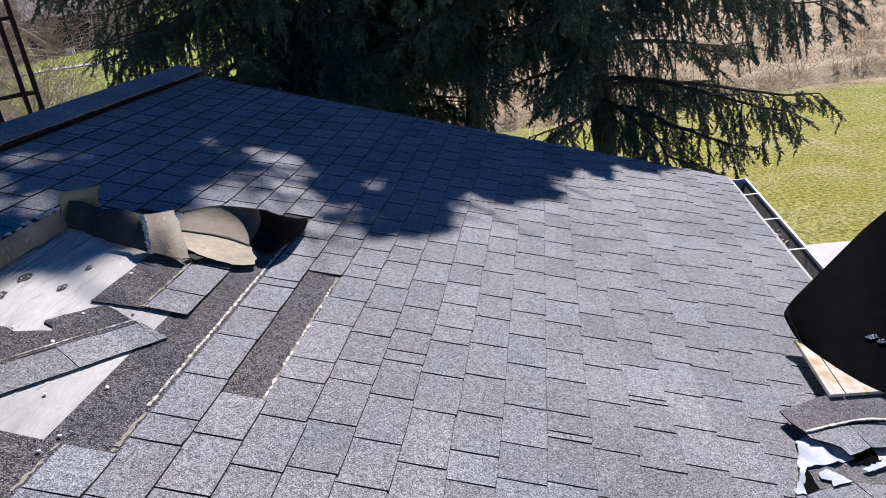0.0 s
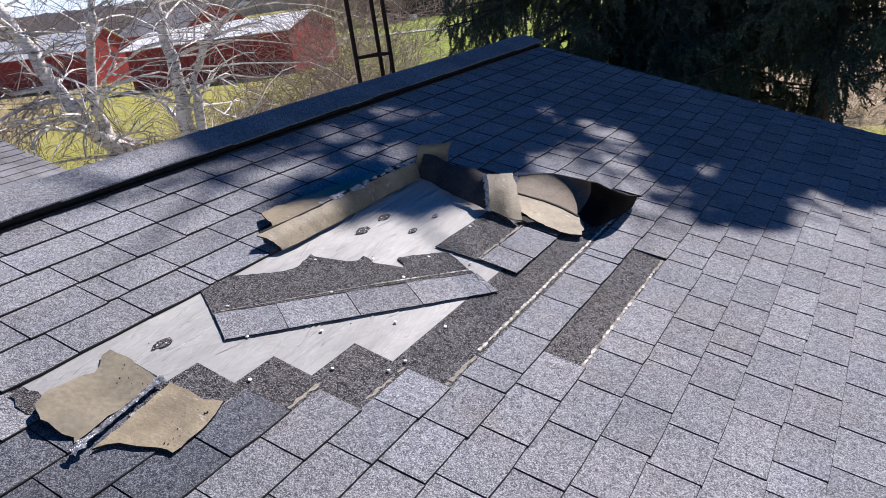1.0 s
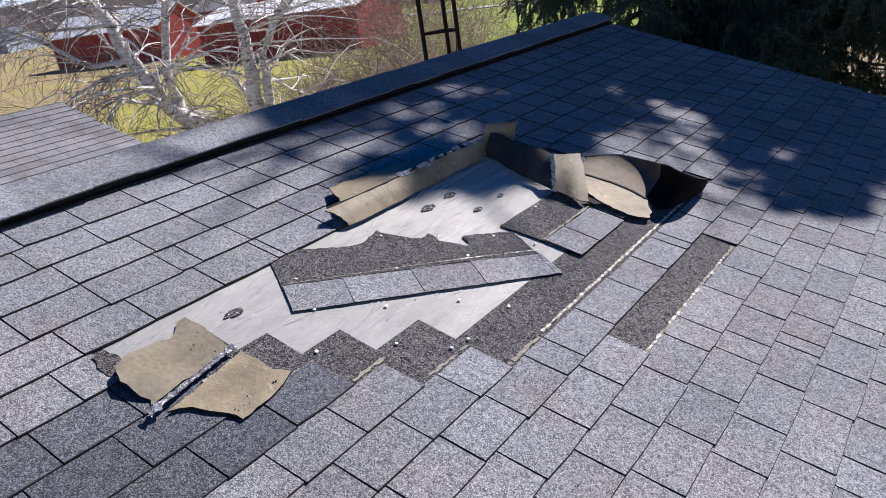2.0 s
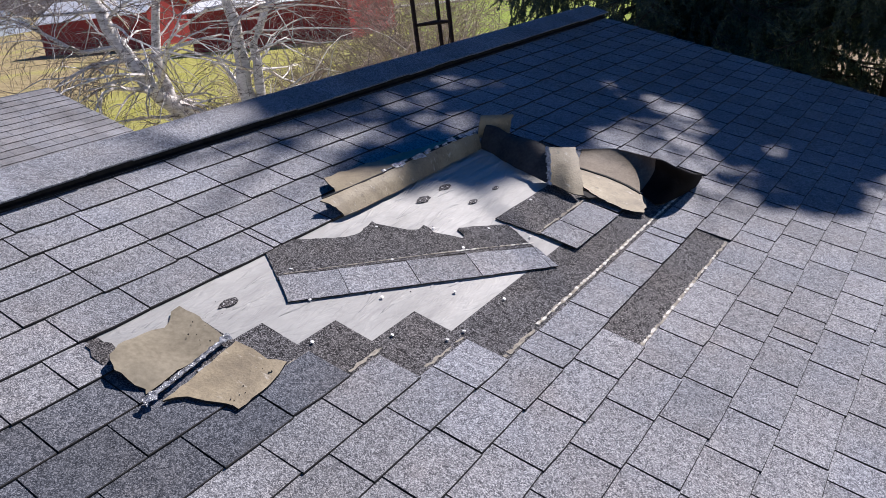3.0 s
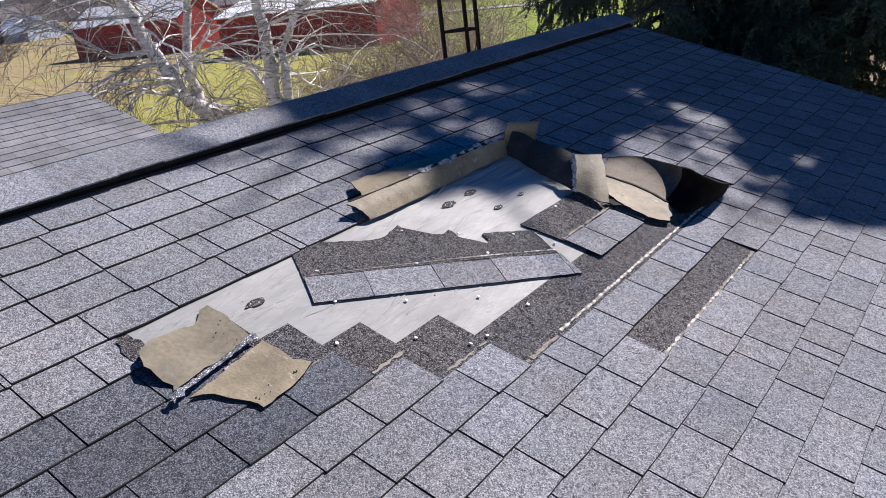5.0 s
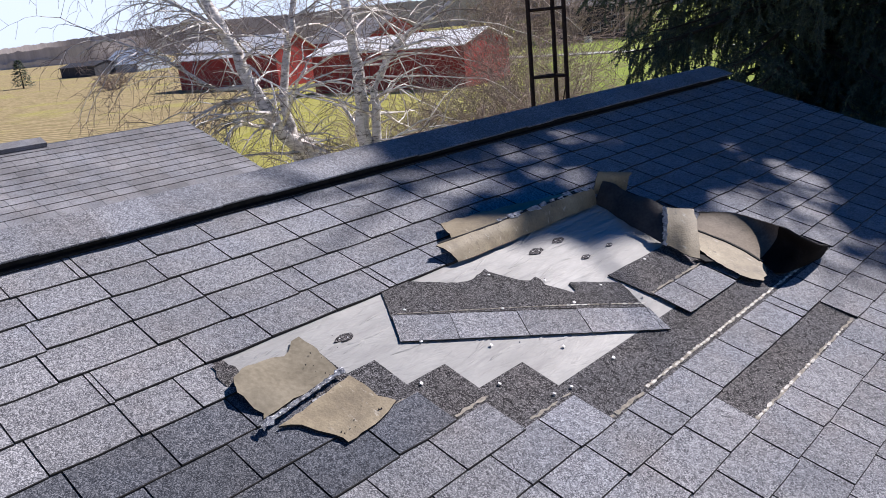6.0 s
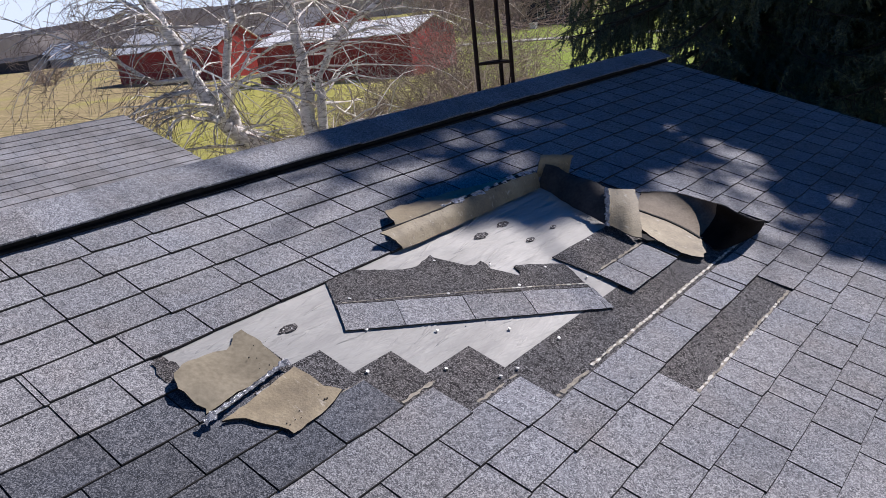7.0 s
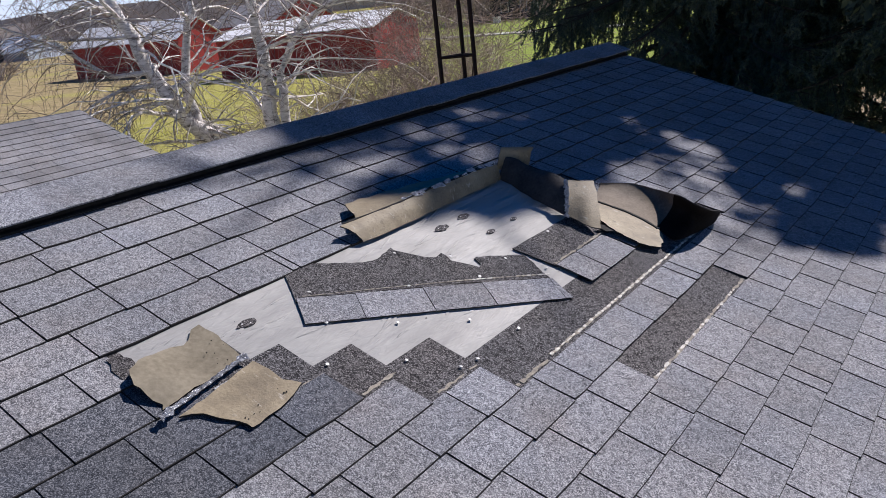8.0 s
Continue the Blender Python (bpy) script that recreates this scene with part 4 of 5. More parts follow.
# ---- nails and torn nail patches on the underlay ----
def build_nails():
    spots = [(-0.565, 1.593), (-0.425, 1.777), (-0.294, 1.86), (-0.293, 1.632), (-0.305, 1.565), (-0.43, 1.471), (-0.566, 1.294), (-0.702, 2.049), (-0.841, 1.905), (-0.563, 2.20), (-0.427, 2.265),
             (-0.569, 2.524), (-0.553, 2.019), (-0.673, 1.78), (-0.854, 1.506), (-0.704, 1.431), (-0.33, 2.18)]
    m = Mesh()
    m.tube([(0, 0, -0.004), (0, 0, 0.0035), (0, 0, 0.0036)], [0.0018, 0.0018, 0.0018], 8)
    m.tube([(0, 0, 0.0035), (0, 0, 0.0047), (0, 0, 0.0053)], [0.0055, 0.0055, 0.003], 10)
    base = None
    rnd = random.Random(71)
    for x, y in spots:
        at = ROOF @ pose(x, y, 0.003, rnd.uniform(-14, 14), rnd.uniform(-14, 14), 0)
        if base is None:
            base = mesh_ob("roofing_nail", m, M_NAIL, at=at, label="galvanised roofing nail standing in the torn patch", category="nail", group="nails in the torn patch")
        else:
            copy_thing(base, at)
    patches = [(-0.854, 1.258, 0.036), (-0.855, 2.199, 0.042), (-0.861, 2.350, 0.038), (-0.718, 2.335, 0.028), (-0.721, 2.505, 0.022)]
    for i, (x, y, r) in enumerate(patches):
        poly = [(x + r * a, y + r * b) for a, b in ((-0.46, 0.05), (-0.30, -0.55), (0.02, -1.0), (0.34, -0.42), (0.46, 0.10), (0.24, 0.85), (-0.18, 0.95))]
        ob = torn_plate("nail_patch", poly, lambda px, py: 0.0045, M_HEADLAP, None, 0.003, 0.012, 0.003, 80 + i, rim=False, at=ROOF)
        tagged(ob, "torn scrap of dark shingle held by nails", "shingle scrap", "nail patches on the underlay")
        for d in ((0.005, 0.3 * r), (-0.004, -0.35 * r)):
            copy_thing(base, ROOF @ pose(x + d[0], y + d[1], 0.0015, 8, -6, 0) @ Matrix.Scale(0.62, 4))
    chip = torn_plate("pale_chip", [(0.41, 1.40), (0.424, 1.40), (0.426, 1.414), (0.412, 1.416)], lambda x, y: 0.012, M_SEAL, None, 0.004, 0.006, 0.002, 91, at=ROOF)
    tagged(chip, "small pale chip lying on a shingle", "chip")


build_nails()


def hole_edge(y):
    """How far down the slope the bare underlay reaches at y."""
    return -0.76 if y < 1.264 else -0.62 if y < 1.416 else -0.48 if y < 1.612 else -0.345


def build_felt_wrinkles():
    """Low ripples of the underlay where the wind has worked it loose."""
    rnd = random.Random(95)
    m = Mesh()
    for i in range(90):
        y = rnd.uniform(0.95, 2.5)
        x = rnd.uniform(-0.93, -0.36)
        ln = rnd.uniform(0.08, 0.34)
        slant = rnd.uniform(-0.25, 0.05)
        if max(x, x + slant * ln) > hole_edge(y) or y + ln > 2.55:
            continue
        pts = [(x + 0.008 * math.sin(4 * t + i) + slant * ln * t, y + ln * t, -0.0040) for t in (0, 0.25, 0.5, 0.75, 1)]
        m.tube(pts, [0.001, 0.0060, 0.0072, 0.0055, 0.001], 8)
    mesh_ob("underlay_wrinkle", m, M_FELT, roof, smooth=True, kind="stuff")


build_felt_wrinkles()


# ---- the second torn place by the eave ----
def build_eave_tear():
    sheathing = Mesh()
    for a, b in ((1.947, 2.009), (2.014, 2.345)):
        y0, y1 = 2.552 + 0.48 * (a - 1.947), 2.552 + 0.48 * (b - 1.947)
        sheathing.slab([(a, 2.95, 0.075), (a, y0, 0.075), (b, y1, 0.075), (b, 2.95, 0.075)], 0.012)
    tagged(mesh_ob("sheathing_board", sheathing, M_WOOD, at=ROOF), "stained pale board laid bare and lifted near the eave", "board")
    g = empty("standing_black_flap", ROOF, "black-backed roofing sheet bent up beside the bare board", "roofing sheet")

    def black(u, v):
        low = Vector((1.951 + 0.409 * u, 2.947 - 0.347 * u - 0.12 * math.sin(math.pi * min(1.0, u / 0.85)), 0.075 + 0.010 * u))
        top = Vector((1.905, 3.06, 0.140)).lerp(Vector((2.60, 3.73, 0.76)), u)
        top.z -= 0.10 * smooth_step(0.45, 1.0, u)
        p = low.lerp(top, v)
        p.z -= 0.03 * smooth_step(0.80, 1.0, u) * (1 - v) + 0.02 * math.sin(math.pi * v) * u
        corner = max(0.0, 1 - u / 0.09)
        p.x += corner * corner * 0.012 * (abs(2 * v - 1) ** 4)
        return p

    sheet("black_sheet", black, 34, 20, M_TAR_HOLES, g, seed=96, thick=0.008)
    rnd = random.Random(109)
    # small blue plates paint the sky's reflection on the black sheet
    for u, v, du, dv in ((0.490, 0.302, 0.050, 0.016), (0.555, 0.272, 0.035, 0.014)):
        m = Mesh()
        ring = [Vector(black(u + du * a, v + dv * b)) + Vector((-0.004, -0.010, 0.003)) for a, b in ((-1, 0.2), (-0.2, -0.9), (1, -0.5), (0.7, 0.8), (-0.3, 1.0))]
        m.slab([tuple(p) for p in ring], 0.002)
        mesh_ob("sky_glint", m, M_SKYGLINT, g, label="small bluish plate that paints the sky's reflection")
    sheet("bent_edge", lambda u, v: Vector(black(0.004 + 0.018 * v, 0.04 + 0.92 * u)) + Vector((0.002, -0.006 - 0.004 * v, 0.002)), 14, 2, M_ASPHALT_SHADE, g, jag=0.002, seed=110, thick=0.003)
    f = empty("torn_eave_shingle", ROOF, "torn shingle lifted over bare boards near the eave", "shingle")
    h = lambda x, y: 0.048 + 0.010 * smooth_step(2.40, 2.53, y) * smooth_step(1.80, 1.92, x)
    torn_plate("headlap", [(1.741, 2.418), (1.829, 2.488), (1.915, 2.552), (1.993, 2.607), (2.104, 2.646), (2.36, 2.720), (2.34, 2.585), (2.135, 2.498), (1.991, 2.447), (1.903, 2.394), (1.793, 2.318), (1.761, 2.359)],
               h, M_HEADLAP_WORN, f, 0.005, 0.03, 0.0025, 97)
    torn_plate("tab", [(1.795, 2.316), (1.972, 2.417), (2.000, 2.309), (1.952, 2.268), (1.908, 2.236), (1.891, 2.273), (1.859, 2.283), (1.801, 2.290)], lambda x, y: 0.047, M_SHINGLE, f, 0.005, 0.03, 0.002, 98)
    torn_plate("tab", [(1.976, 2.419), (2.135, 2.495), (2.34, 2.580), (2.31, 2.430), (2.066, 2.332), (2.004, 2.310)], lambda x, y: 0.047, M_SHINGLE, f, 0.005, 0.03, 0.002, 99)
    rnd = random.Random(100)
    m = Mesh()
    path = [(1.789, 2.312), (1.845, 2.350), (1.899, 2.387), (1.987, 2.440), (2.055, 2.470), (2.130, 2.490), (2.34, 2.575)]
    for (a, b), (c0, d) in zip(path, path[1:]):
        for i in range(6):
            p = (a + (c0 - a) * i / 6, b + (d - b) * i / 6)
            q = (a + (c0 - a) * (i + 1.02) / 6, b + (d - b) * (i + 1.02) / 6)
            w = rnd.uniform(0.002, 0.005)
            m.slab([(p[0], p[1] + w, h(*p) + 0.006), (p[0] + w, p[1] - w, h(*p) + 0.006), (q[0] + w, q[1] - w, h(*q) + 0.006), (q[0], q[1] + w, h(*q) + 0.006)], 0.004)
    mesh_ob("sealant", m, M_SEAL, f, label="pale sealant line", kind="stuff")
    w = empty("torn_white_film", ROOF, "crumpled torn white underlay film on the shingles", "film")
    wz = lambda x, y: 0.027 + 0.007 * math.sin(70 * x + 30 * y) * smooth_step(2.12, 2.24, y) + 0.005 * math.sin(55 * y - 30 * x)
    torn_plate("film", [(1.765, 2.300), (1.810, 2.327), (1.823, 2.306), (1.836, 2.293), (1.876, 2.312), (1.909, 2.294), (1.930, 2.248), (1.842, 2.198), (1.755, 2.157), (1.730, 2.110), (1.710, 2.017),
                        (1.699, 2.021), (1.681, 2.010), (1.678, 2.025), (1.716, 2.100), (1.741, 2.198)],
               wz, M_WHITEFILM, w, 0.002, 0.012, 0.003, 101, rim=False)
    torn_plate("film", [(1.779, 2.129), (1.815, 2.166), (1.844, 2.152), (1.880, 2.127), (1.807, 2.081), (1.812, 2.109), (1.780, 2.108)], lambda x, y: 0.028, M_WHITEFILM, w, 0.002, 0.014, 0.003, 102, rim=False)
    torn_plate("film", [(1.935, 2.198), (2.058, 2.298), (2.20, 2.37), (2.19, 2.33), (2.038, 2.250), (1.952, 2.189)], lambda x, y: 0.032, M_WHITEFILM, w, 0.002, 0.014, 0.004, 103, rim=False)
    s = empty("slipped_shingle", ROOF, "slipped grey shingle below the torn film", "shingle")
    torn_plate("strip", [(1.737, 2.163), (1.849, 2.212), (1.956, 2.256), (2.067, 2.308), (2.32, 2.40), (2.25, 2.18), (1.977, 2.097), (1.892, 2.139), (1.758, 2.057), (1.676, 2.007)], lambda x, y: 0.020, M_HEADLAP_WORN, s, 0.005, 0.03, 0.002, 104)
    torn_plate("tab", [(1.674, 2.004), (1.757, 2.054), (1.888, 2.133), (1.955, 2.010), (1.745, 1.880)], lambda x, y: 0.021, M_SHINGLE, s, 0.005, 0.03, 0.002, 105)
    torn_plate("tab", [(1.892, 2.135), (2.22, 2.185), (2.28, 2.08), (1.960, 2.014)], lambda x, y: 0.021, M_SHINGLE, s, 0.005, 0.03, 0.002, 106)
    # flat black plates stand in for the shade inside two torn holes
    torn_plate("dark_hole", [(1.752, 2.145), (1.761, 2.060), (1.715, 2.025), (1.716, 2.083)], lambda x, y: 0.0245, M_TAR_HOLES, s, 0.002, 0.02, 0.003, 107, label="dark hole painted as a flat black patch")
    torn_plate("dark_hole", [(1.922, 2.261), (2.022, 2.329), (2.017, 2.271), (1.930, 2.228)], lambda x, y: 0.027, M_TAR_HOLES, s, 0.002, 0.02, 0.003, 108, label="dark hole painted as a flat black patch")
    torn_plate("board_chip", [(2.027, 2.332), (2.087, 2.361), (2.060, 2.296), (2.020, 2.274)], lambda x, y: 0.0275, M_WOOD, s, 0.003, 0.02, 0.002, 111, label="splinter of pale board")


build_eave_tear()


# ---- the garage roof beyond the ridge ----
def build_garage():
    lvl, rx, ex, y0, y1 = -2.2, -7.72, -4.75, -7.0, 4.62
    g = empty("garage", pose(0, 0, 0), "low garage with a weathered grey shingle roof", "garage")
    base = ROOF
    deck = Mesh()
    deck.box((rx, y0, lvl - 0.03), (ex, y1, lvl))
    mesh_ob("roof_slope", deck, M_SHINGLE_NEW, g, base)
    back = ROOF @ pose(rx, 0, lvl, 0, -2 * PITCH, 0)
    bm = Mesh()
    bm.box((-2.9, y0, -0.03), (0, y1, 0.0))
    mesh_ob("far_roof_slope", bm, M_GARAGE, g, back)
    rnd = random.Random(17)
    tabs = Mesh()
    x = rx + 0.04
    while x < ex:
        first = -7.0 + rnd.uniform(0, 0.218)
        y = first
        while y < y1 - 0.02:
            b = min(y + 0.218 - rnd.uniform(0.004, 0.008), y1)
            lip = rnd.uniform(-0.006, 0.006)
            if y > -2.2:
                tabs.add([(x - 0.008, y, lvl + 0.002), (x + 0.132 + lip, y, lvl + 0.0085), (x + 0.132, b, lvl + 0.0085), (x - 0.008, b, lvl + 0.002),
                          (x + 0.132 + lip, y, lvl + 0.0005), (x + 0.132, b, lvl + 0.0005)], [(0, 1, 2, 3), (1, 4, 5, 2)])
                tabs.m[-1] = 1
            y += 0.218
        x += 0.138
    mesh_ob("roof_shingles", tabs, [M_GARAGE, M_EDGE], g, base, kind="stuff")
    cap = Mesh()
    cap.box((rx - 0.06, y0, lvl + 0.012), (rx + 0.11, 2.93, lvl + 0.06))
    mesh_ob("ridge_cap", cap, M_GARAGE, g, base)
    slot = Mesh()
    slot.box((rx + 0.02, y0, lvl + 0.001), (rx + 0.10, 2.90, lvl + 0.012))
    mesh_ob("vent_slot", slot, M_BLACK, g, base, label="black vent slot under the cap")
    top = ROOF @ Vector((rx, 0, lvl))
    low = ROOF @ Vector((ex, 0, lvl))
    for nm, y in (("gable_wall", y1 - 0.4), ("gable_wall", y0 + 0.2)):
        m = Mesh()
        prof = [(top.x - 2.5, 0), (low.x - 0.1, 0), (low.x - 0.1, low.z - 0.05), (top.x, top.z - 0.06), (top.x - 2.5, low.z + 0.05)]
        m.add([(x, y, z) for x, z in prof] + [(x, y + 0.15, z) for x, z in prof],
              [tuple(range(5)), tuple(range(9, 4, -1))] + [(i, 5 + i, 5 + (i + 1) % 5, (i + 1) % 5) for i in range(5)])
        mesh_ob(nm, m, M_SIDING, g)
    for xx in (top.x - 2.5, low.x - 0.25):
        m = Mesh()
        m.box((xx, y0 + 0.36, 0), (xx + 0.15, y1 - 0.41, low.z - 0.05))
        mesh_ob("side_wall", m, M_SIDING, g)


build_garage()


# ---- lattice aerial tower ----
def build_tower():
    c = Vector((-5.30, 8.55, 0))
    g = empty("lattice_tower", pose(c.x, c.y, 0), "rusty three-legged steel lattice aerial tower", "tower")
    feet = [Vector((-0.205, -0.13, 0)), Vector((0.205, 0.10, 0)), Vector((-0.08, 0.25, 0))]
    for f in feet:
        m = Mesh()
        m.tube([f, f + Vector((0, 0, 7.2))], [0.030, 0.030], 8)
        mesh_ob("leg", m, M_RUST, g)
    z, i = 0.28, 0
    while z < 7.1:
        for a, b in ((0, 1), (1, 2), (2, 0)):
            m = Mesh()
            m.tube([feet[a] + Vector((0, 0, z)), feet[b] + Vector((0, 0, z))], [0.022, 0.022], 6)
            mesh_ob("rung", m, M_RUST, g)
        if i % 2 == 0 or z < 4:
            m = Mesh()
            m.tube([feet[1] + Vector((0, 0, z - 0.02)), feet[2] + Vector((0, 0, z - 0.80))], [0.008, 0.008], 5)
            mesh_ob("brace", m, M_RUST, g)
        z += 0.875
        i += 1


build_tower()


# ---- bare trees and shrubs ----
def branch(m, rnd, p, d, length, radius, depth, droop, thin, mat_far=1, spread=0.75, least=0.0022):
    """A crooked tapering branch with finer ones growing from it."""
    n = 7 if depth > 1 else 4
    pts, rad = [p.copy()], [radius]
    q, dd = p.copy(), d.normalized()
    kids = []
    for i in range(n):
        dd = (dd + Vector((rnd.gauss(0, 0.17), rnd.gauss(0, 0.17), rnd.gauss(0, 0.15) - droop * (i + 1) / n))).normalized()
        q = q + dd * length / n
        pts.append(q.copy())
        rad.append(max(least, radius * (1 - 0.82 * (i + 1) / n)))
        if depth > 0:
            for _ in range(thin):
                if rnd.random() < 0.85:
                    side = Vector((rnd.gauss(0, 1), rnd.gauss(0, 1), rnd.gauss(0.15, 0.7))).normalized()
                    kids.append((q.copy(), (dd * (1 - spread * 0.55) + side * spread).normalized(), rad[-1]))
    m.tube(pts, rad, 6 if radius > 0.03 else 4 if radius > 0.008 else 3, 0 if radius > 0.010 else mat_far)
    for kp, kd, kr in kids:
        branch(m, rnd, kp, kd, length * rnd.uniform(0.38, 0.62), max(least + 0.0008, min(kr * 0.75, radius * 0.5)), depth - 1, droop * 1.25, thin, mat_far, spread, least)


def birch(at, stems, seed, limbs=()):
    rnd = random.Random(seed)
    g = empty("birch_tree", pose(*at), "bare white-barked birch with drooping twigs", "birch tree", "bare birches")
    for pts, radius in stems:
        m = Mesh()
        rad = [radius * (1 - 0.72 * i / (len(pts) - 1)) for i in range(len(pts))]
        fine, fr = [], []
        for i in range(len(pts) - 1):
            for s in range(3):
                t = s / 3
                a, b = Vector(pts[i]), Vector(pts[i + 1])
                fine.append(a.lerp(b, t) + Vector((rnd.gauss(0, 0.02), rnd.gauss(0, 0.02), 0)))
                fr.append(rad[i] + (rad[i + 1] - rad[i]) * t)
        fine.append(Vector(pts[-1]))
        fr.append(rad[-1])
        m.tube(fine, fr, 10)
        mesh_ob("trunk", m, M_BIRCH, g, smooth=True)
        c = Mesh()
        for i, p in enumerate(fine):
            if p.z < 1.6:
                continue
            for _ in range(1 if p.z < 4.2 else 2):
                a = rnd.uniform(0, 2 * math.pi)
                d = Vector((math.cos(a), math.sin(a), rnd.uniform(-0.1, 0.7)))
                branch(c, rnd, p, d, rnd.uniform(0.9, 2.6), fr[i] * rnd.uniform(0.22, 0.42), 2, 0.20, 1)
        mesh_ob("twig_tangle", c, [M_BIRCH, M_TWIG], g, kind="stuff")
    for pts in limbs:
        c = Mesh()
        n = len(pts)
        c.tube(pts, [0.042 * (1 - 0.8 * i / (n - 1)) for i in range(n)], 7)
        for i in range(n - 1):
            for s in range(6):
                p = Vector(pts[i]).lerp(Vector(pts[i + 1]), s / 6)
                d = (Vector(pts[i + 1]) - Vector(pts[i])).normalized() * 0.6 + Vector((rnd.gauss(0, 0.5), rnd.gauss(0, 0.5), rnd.uniform(-0.6, 0.4)))
                branch(c, rnd, p, d, rnd.uniform(0.6, 1.5), 0.011, 2, 0.26, 1)
        mesh_ob("limb", c, [M_BIRCH, M_TWIG], g)
    return g


birch((-9.2, 7.4, 0), [
    ([(0.50, 0.40, 0), (0.42, 0.32, 1.6), (0.12, 0.04, 2.63), (-0.30, -0.38, 3.14), (-0.40, -0.53, 3.45), (-0.51, -0.72, 4.06), (-0.62, -0.88, 4.7), (-0.76, -1.1, 5.3), (-0.95, -1.4, 6.6), (-1.0, -1.5, 8.2)], 0.165),
    ([(0.0, 0.0, 0), (-0.10, -0.10, 1.8), (-0.21, -0.26, 3.0), (-0.25, -0.32, 3.74), (-0.14, -0.16, 4.43), (-0.06, -0.04, 4.9), (0.1, 0.1, 6.0), (0.1, 0.2, 7.5)], 0.10)], 201, [
    [(-0.52, -0.75, 3.95), (-0.75, -1.2, 3.95), (-0.95, -1.7, 4.40), (-1.0, -2.15, 4.65), (-1.1, -2.75, 4.95)],
    [(-0.66, -0.95, 4.75), (-0.8, -1.2, 5.05), (-0.95, -1.6, 5.30), (-1.05, -2.1, 5.5)],
    [(-0.45, -0.62, 3.75), (-0.68, -1.1, 3.75), (-0.85, -1.45, 3.62), (-0.95, -1.75, 3.45)],
    [(-0.38, -0.50, 3.45), (-0.20, -0.22, 3.12), (0.0, 0.08, 2.92), (0.16, 0.30, 2.80)]])
birch((-8.75, 8.15, 0), [
    ([(0.05, 0.0, 0), (0.05, -0.05, 1.8), (0.04, -0.09, 3.06), (0.05, -0.07, 3.61), (0.04, -0.09, 4.32), (0.0, -0.13, 5.1), (-0.1, -0.1, 6.8), (-0.1, 0.1, 8.6)], 0.15),
    ([(0.10, 0.05, 0), (0.12, 0.03, 2.0), (0.15, 0.05, 3.3), (0.20, 0.10, 3.7), (0.42, 0.34, 4.27), (0.62, 0.56, 4.5), (1.05, 0.98, 4.85), (1.8, 1.7, 5.6)], 0.095)], 202)


def shrub(x, y, h, r, seed, mat, stems=12):
    rnd = random.Random(seed)
    g = empty("bare_shrub", pose(x, y, 0), "leafless tangled shrub with greyish red twigs", "shrub", "bare shrubs beyond the ridge")
    for _ in range(stems):
        m = Mesh()
        a = rnd.uniform(0, 2 * math.pi)
        p = Vector((0.25 * r * math.cos(a) * rnd.random(), 0.25 * r * math.sin(a) * rnd.random(), 0))
        d = Vector((0.22 * r * math.cos(a), 0.22 * r * math.sin(a), 1))
        branch(m, rnd, p, d, h * rnd.uniform(0.7, 1.1), 0.024, 2, 0.05, 2, 0, 0.8, 0.0045)
        mesh_ob("stem", m, mat, g)


for i, (x, y, h, r) in enumerate([
        (-9.8, 11.2, 2.6, 1.9), (-9.2, 12.0, 2.7, 1.7), (-11.4, 12.2, 2.5, 2.4), (-12.8, 14.6, 2.5, 2.5),
        (-10.6, 14.3, 3.2, 1.5), (-14.8, 13.0, 2.0, 2.2), (-12.3, 17.4, 4.5, 1.2), (-13.9, 19.8, 4.8, 1.2),
        (-15.5, 17.5, 2.4, 2.6), (-15.3, 22.2, 5.0, 1.2), (-17.5, 18.5, 2.4, 2.6)]):
    shrub(x, y, h, r, 300 + i, M_REDTWIG)


field_bush = Mesh()
bush_rnd = random.Random(390)
for _ in range(26):
    turn = bush_rnd.uniform(0, 2 * math.pi)
    branch(field_bush, bush_rnd, Vector((math.cos(turn), 0.6 * math.sin(turn), 0)), Vector((0.6 * math.cos(turn), 0.6 * math.sin(turn), 0.8)), 2.2, 0.05, 1, 0.1, 2, 0, 0.8, 0.03)
tagged(mesh_ob("brush_heap", field_bush, M_REDTWIG, at=pose(-106.0, 45.6, ground_z(-106.0, 45.6))), "heap of reddish brush lying in the stubble", "brush heap")

# ---- spruces beyond the gable ----
# the edge of the boughs' shade on the roof, in the roof's axes, and the sun flecks in it: place and half widths
# the unseen upper crowns are shaped so that their shade falls like this
SHADE_EDGE = [(-2.2, 2.0), (-1.78, 2.25), (-1.60, 2.29), (-1.35, 2.21), (-1.10, 2.25), (-0.94, 2.23), (-0.86, 2.42), (-0.76, 2.60), (-0.70, 2.75), (-0.74, 3.03), (-0.68, 3.26), (-0.62, 3.36), (-0.11, 3.36),
              (-0.03, 3.44), (0.09, 3.43), (0.15, 3.34), (0.37, 3.44), (0.50, 3.66), (0.36, 3.94), (0.53, 4.25), (0.79, 4.26), (1.03, 4.41), (0.90, 4.90), (0.95, 5.16), (1.10, 4.86),
              (1.15, 5.23), (1.40, 5.00), (1.37, 5.54), (1.72, 5.41), (1.97, 5.74), (2.4, 6.3), (-2.2, 6.3)]
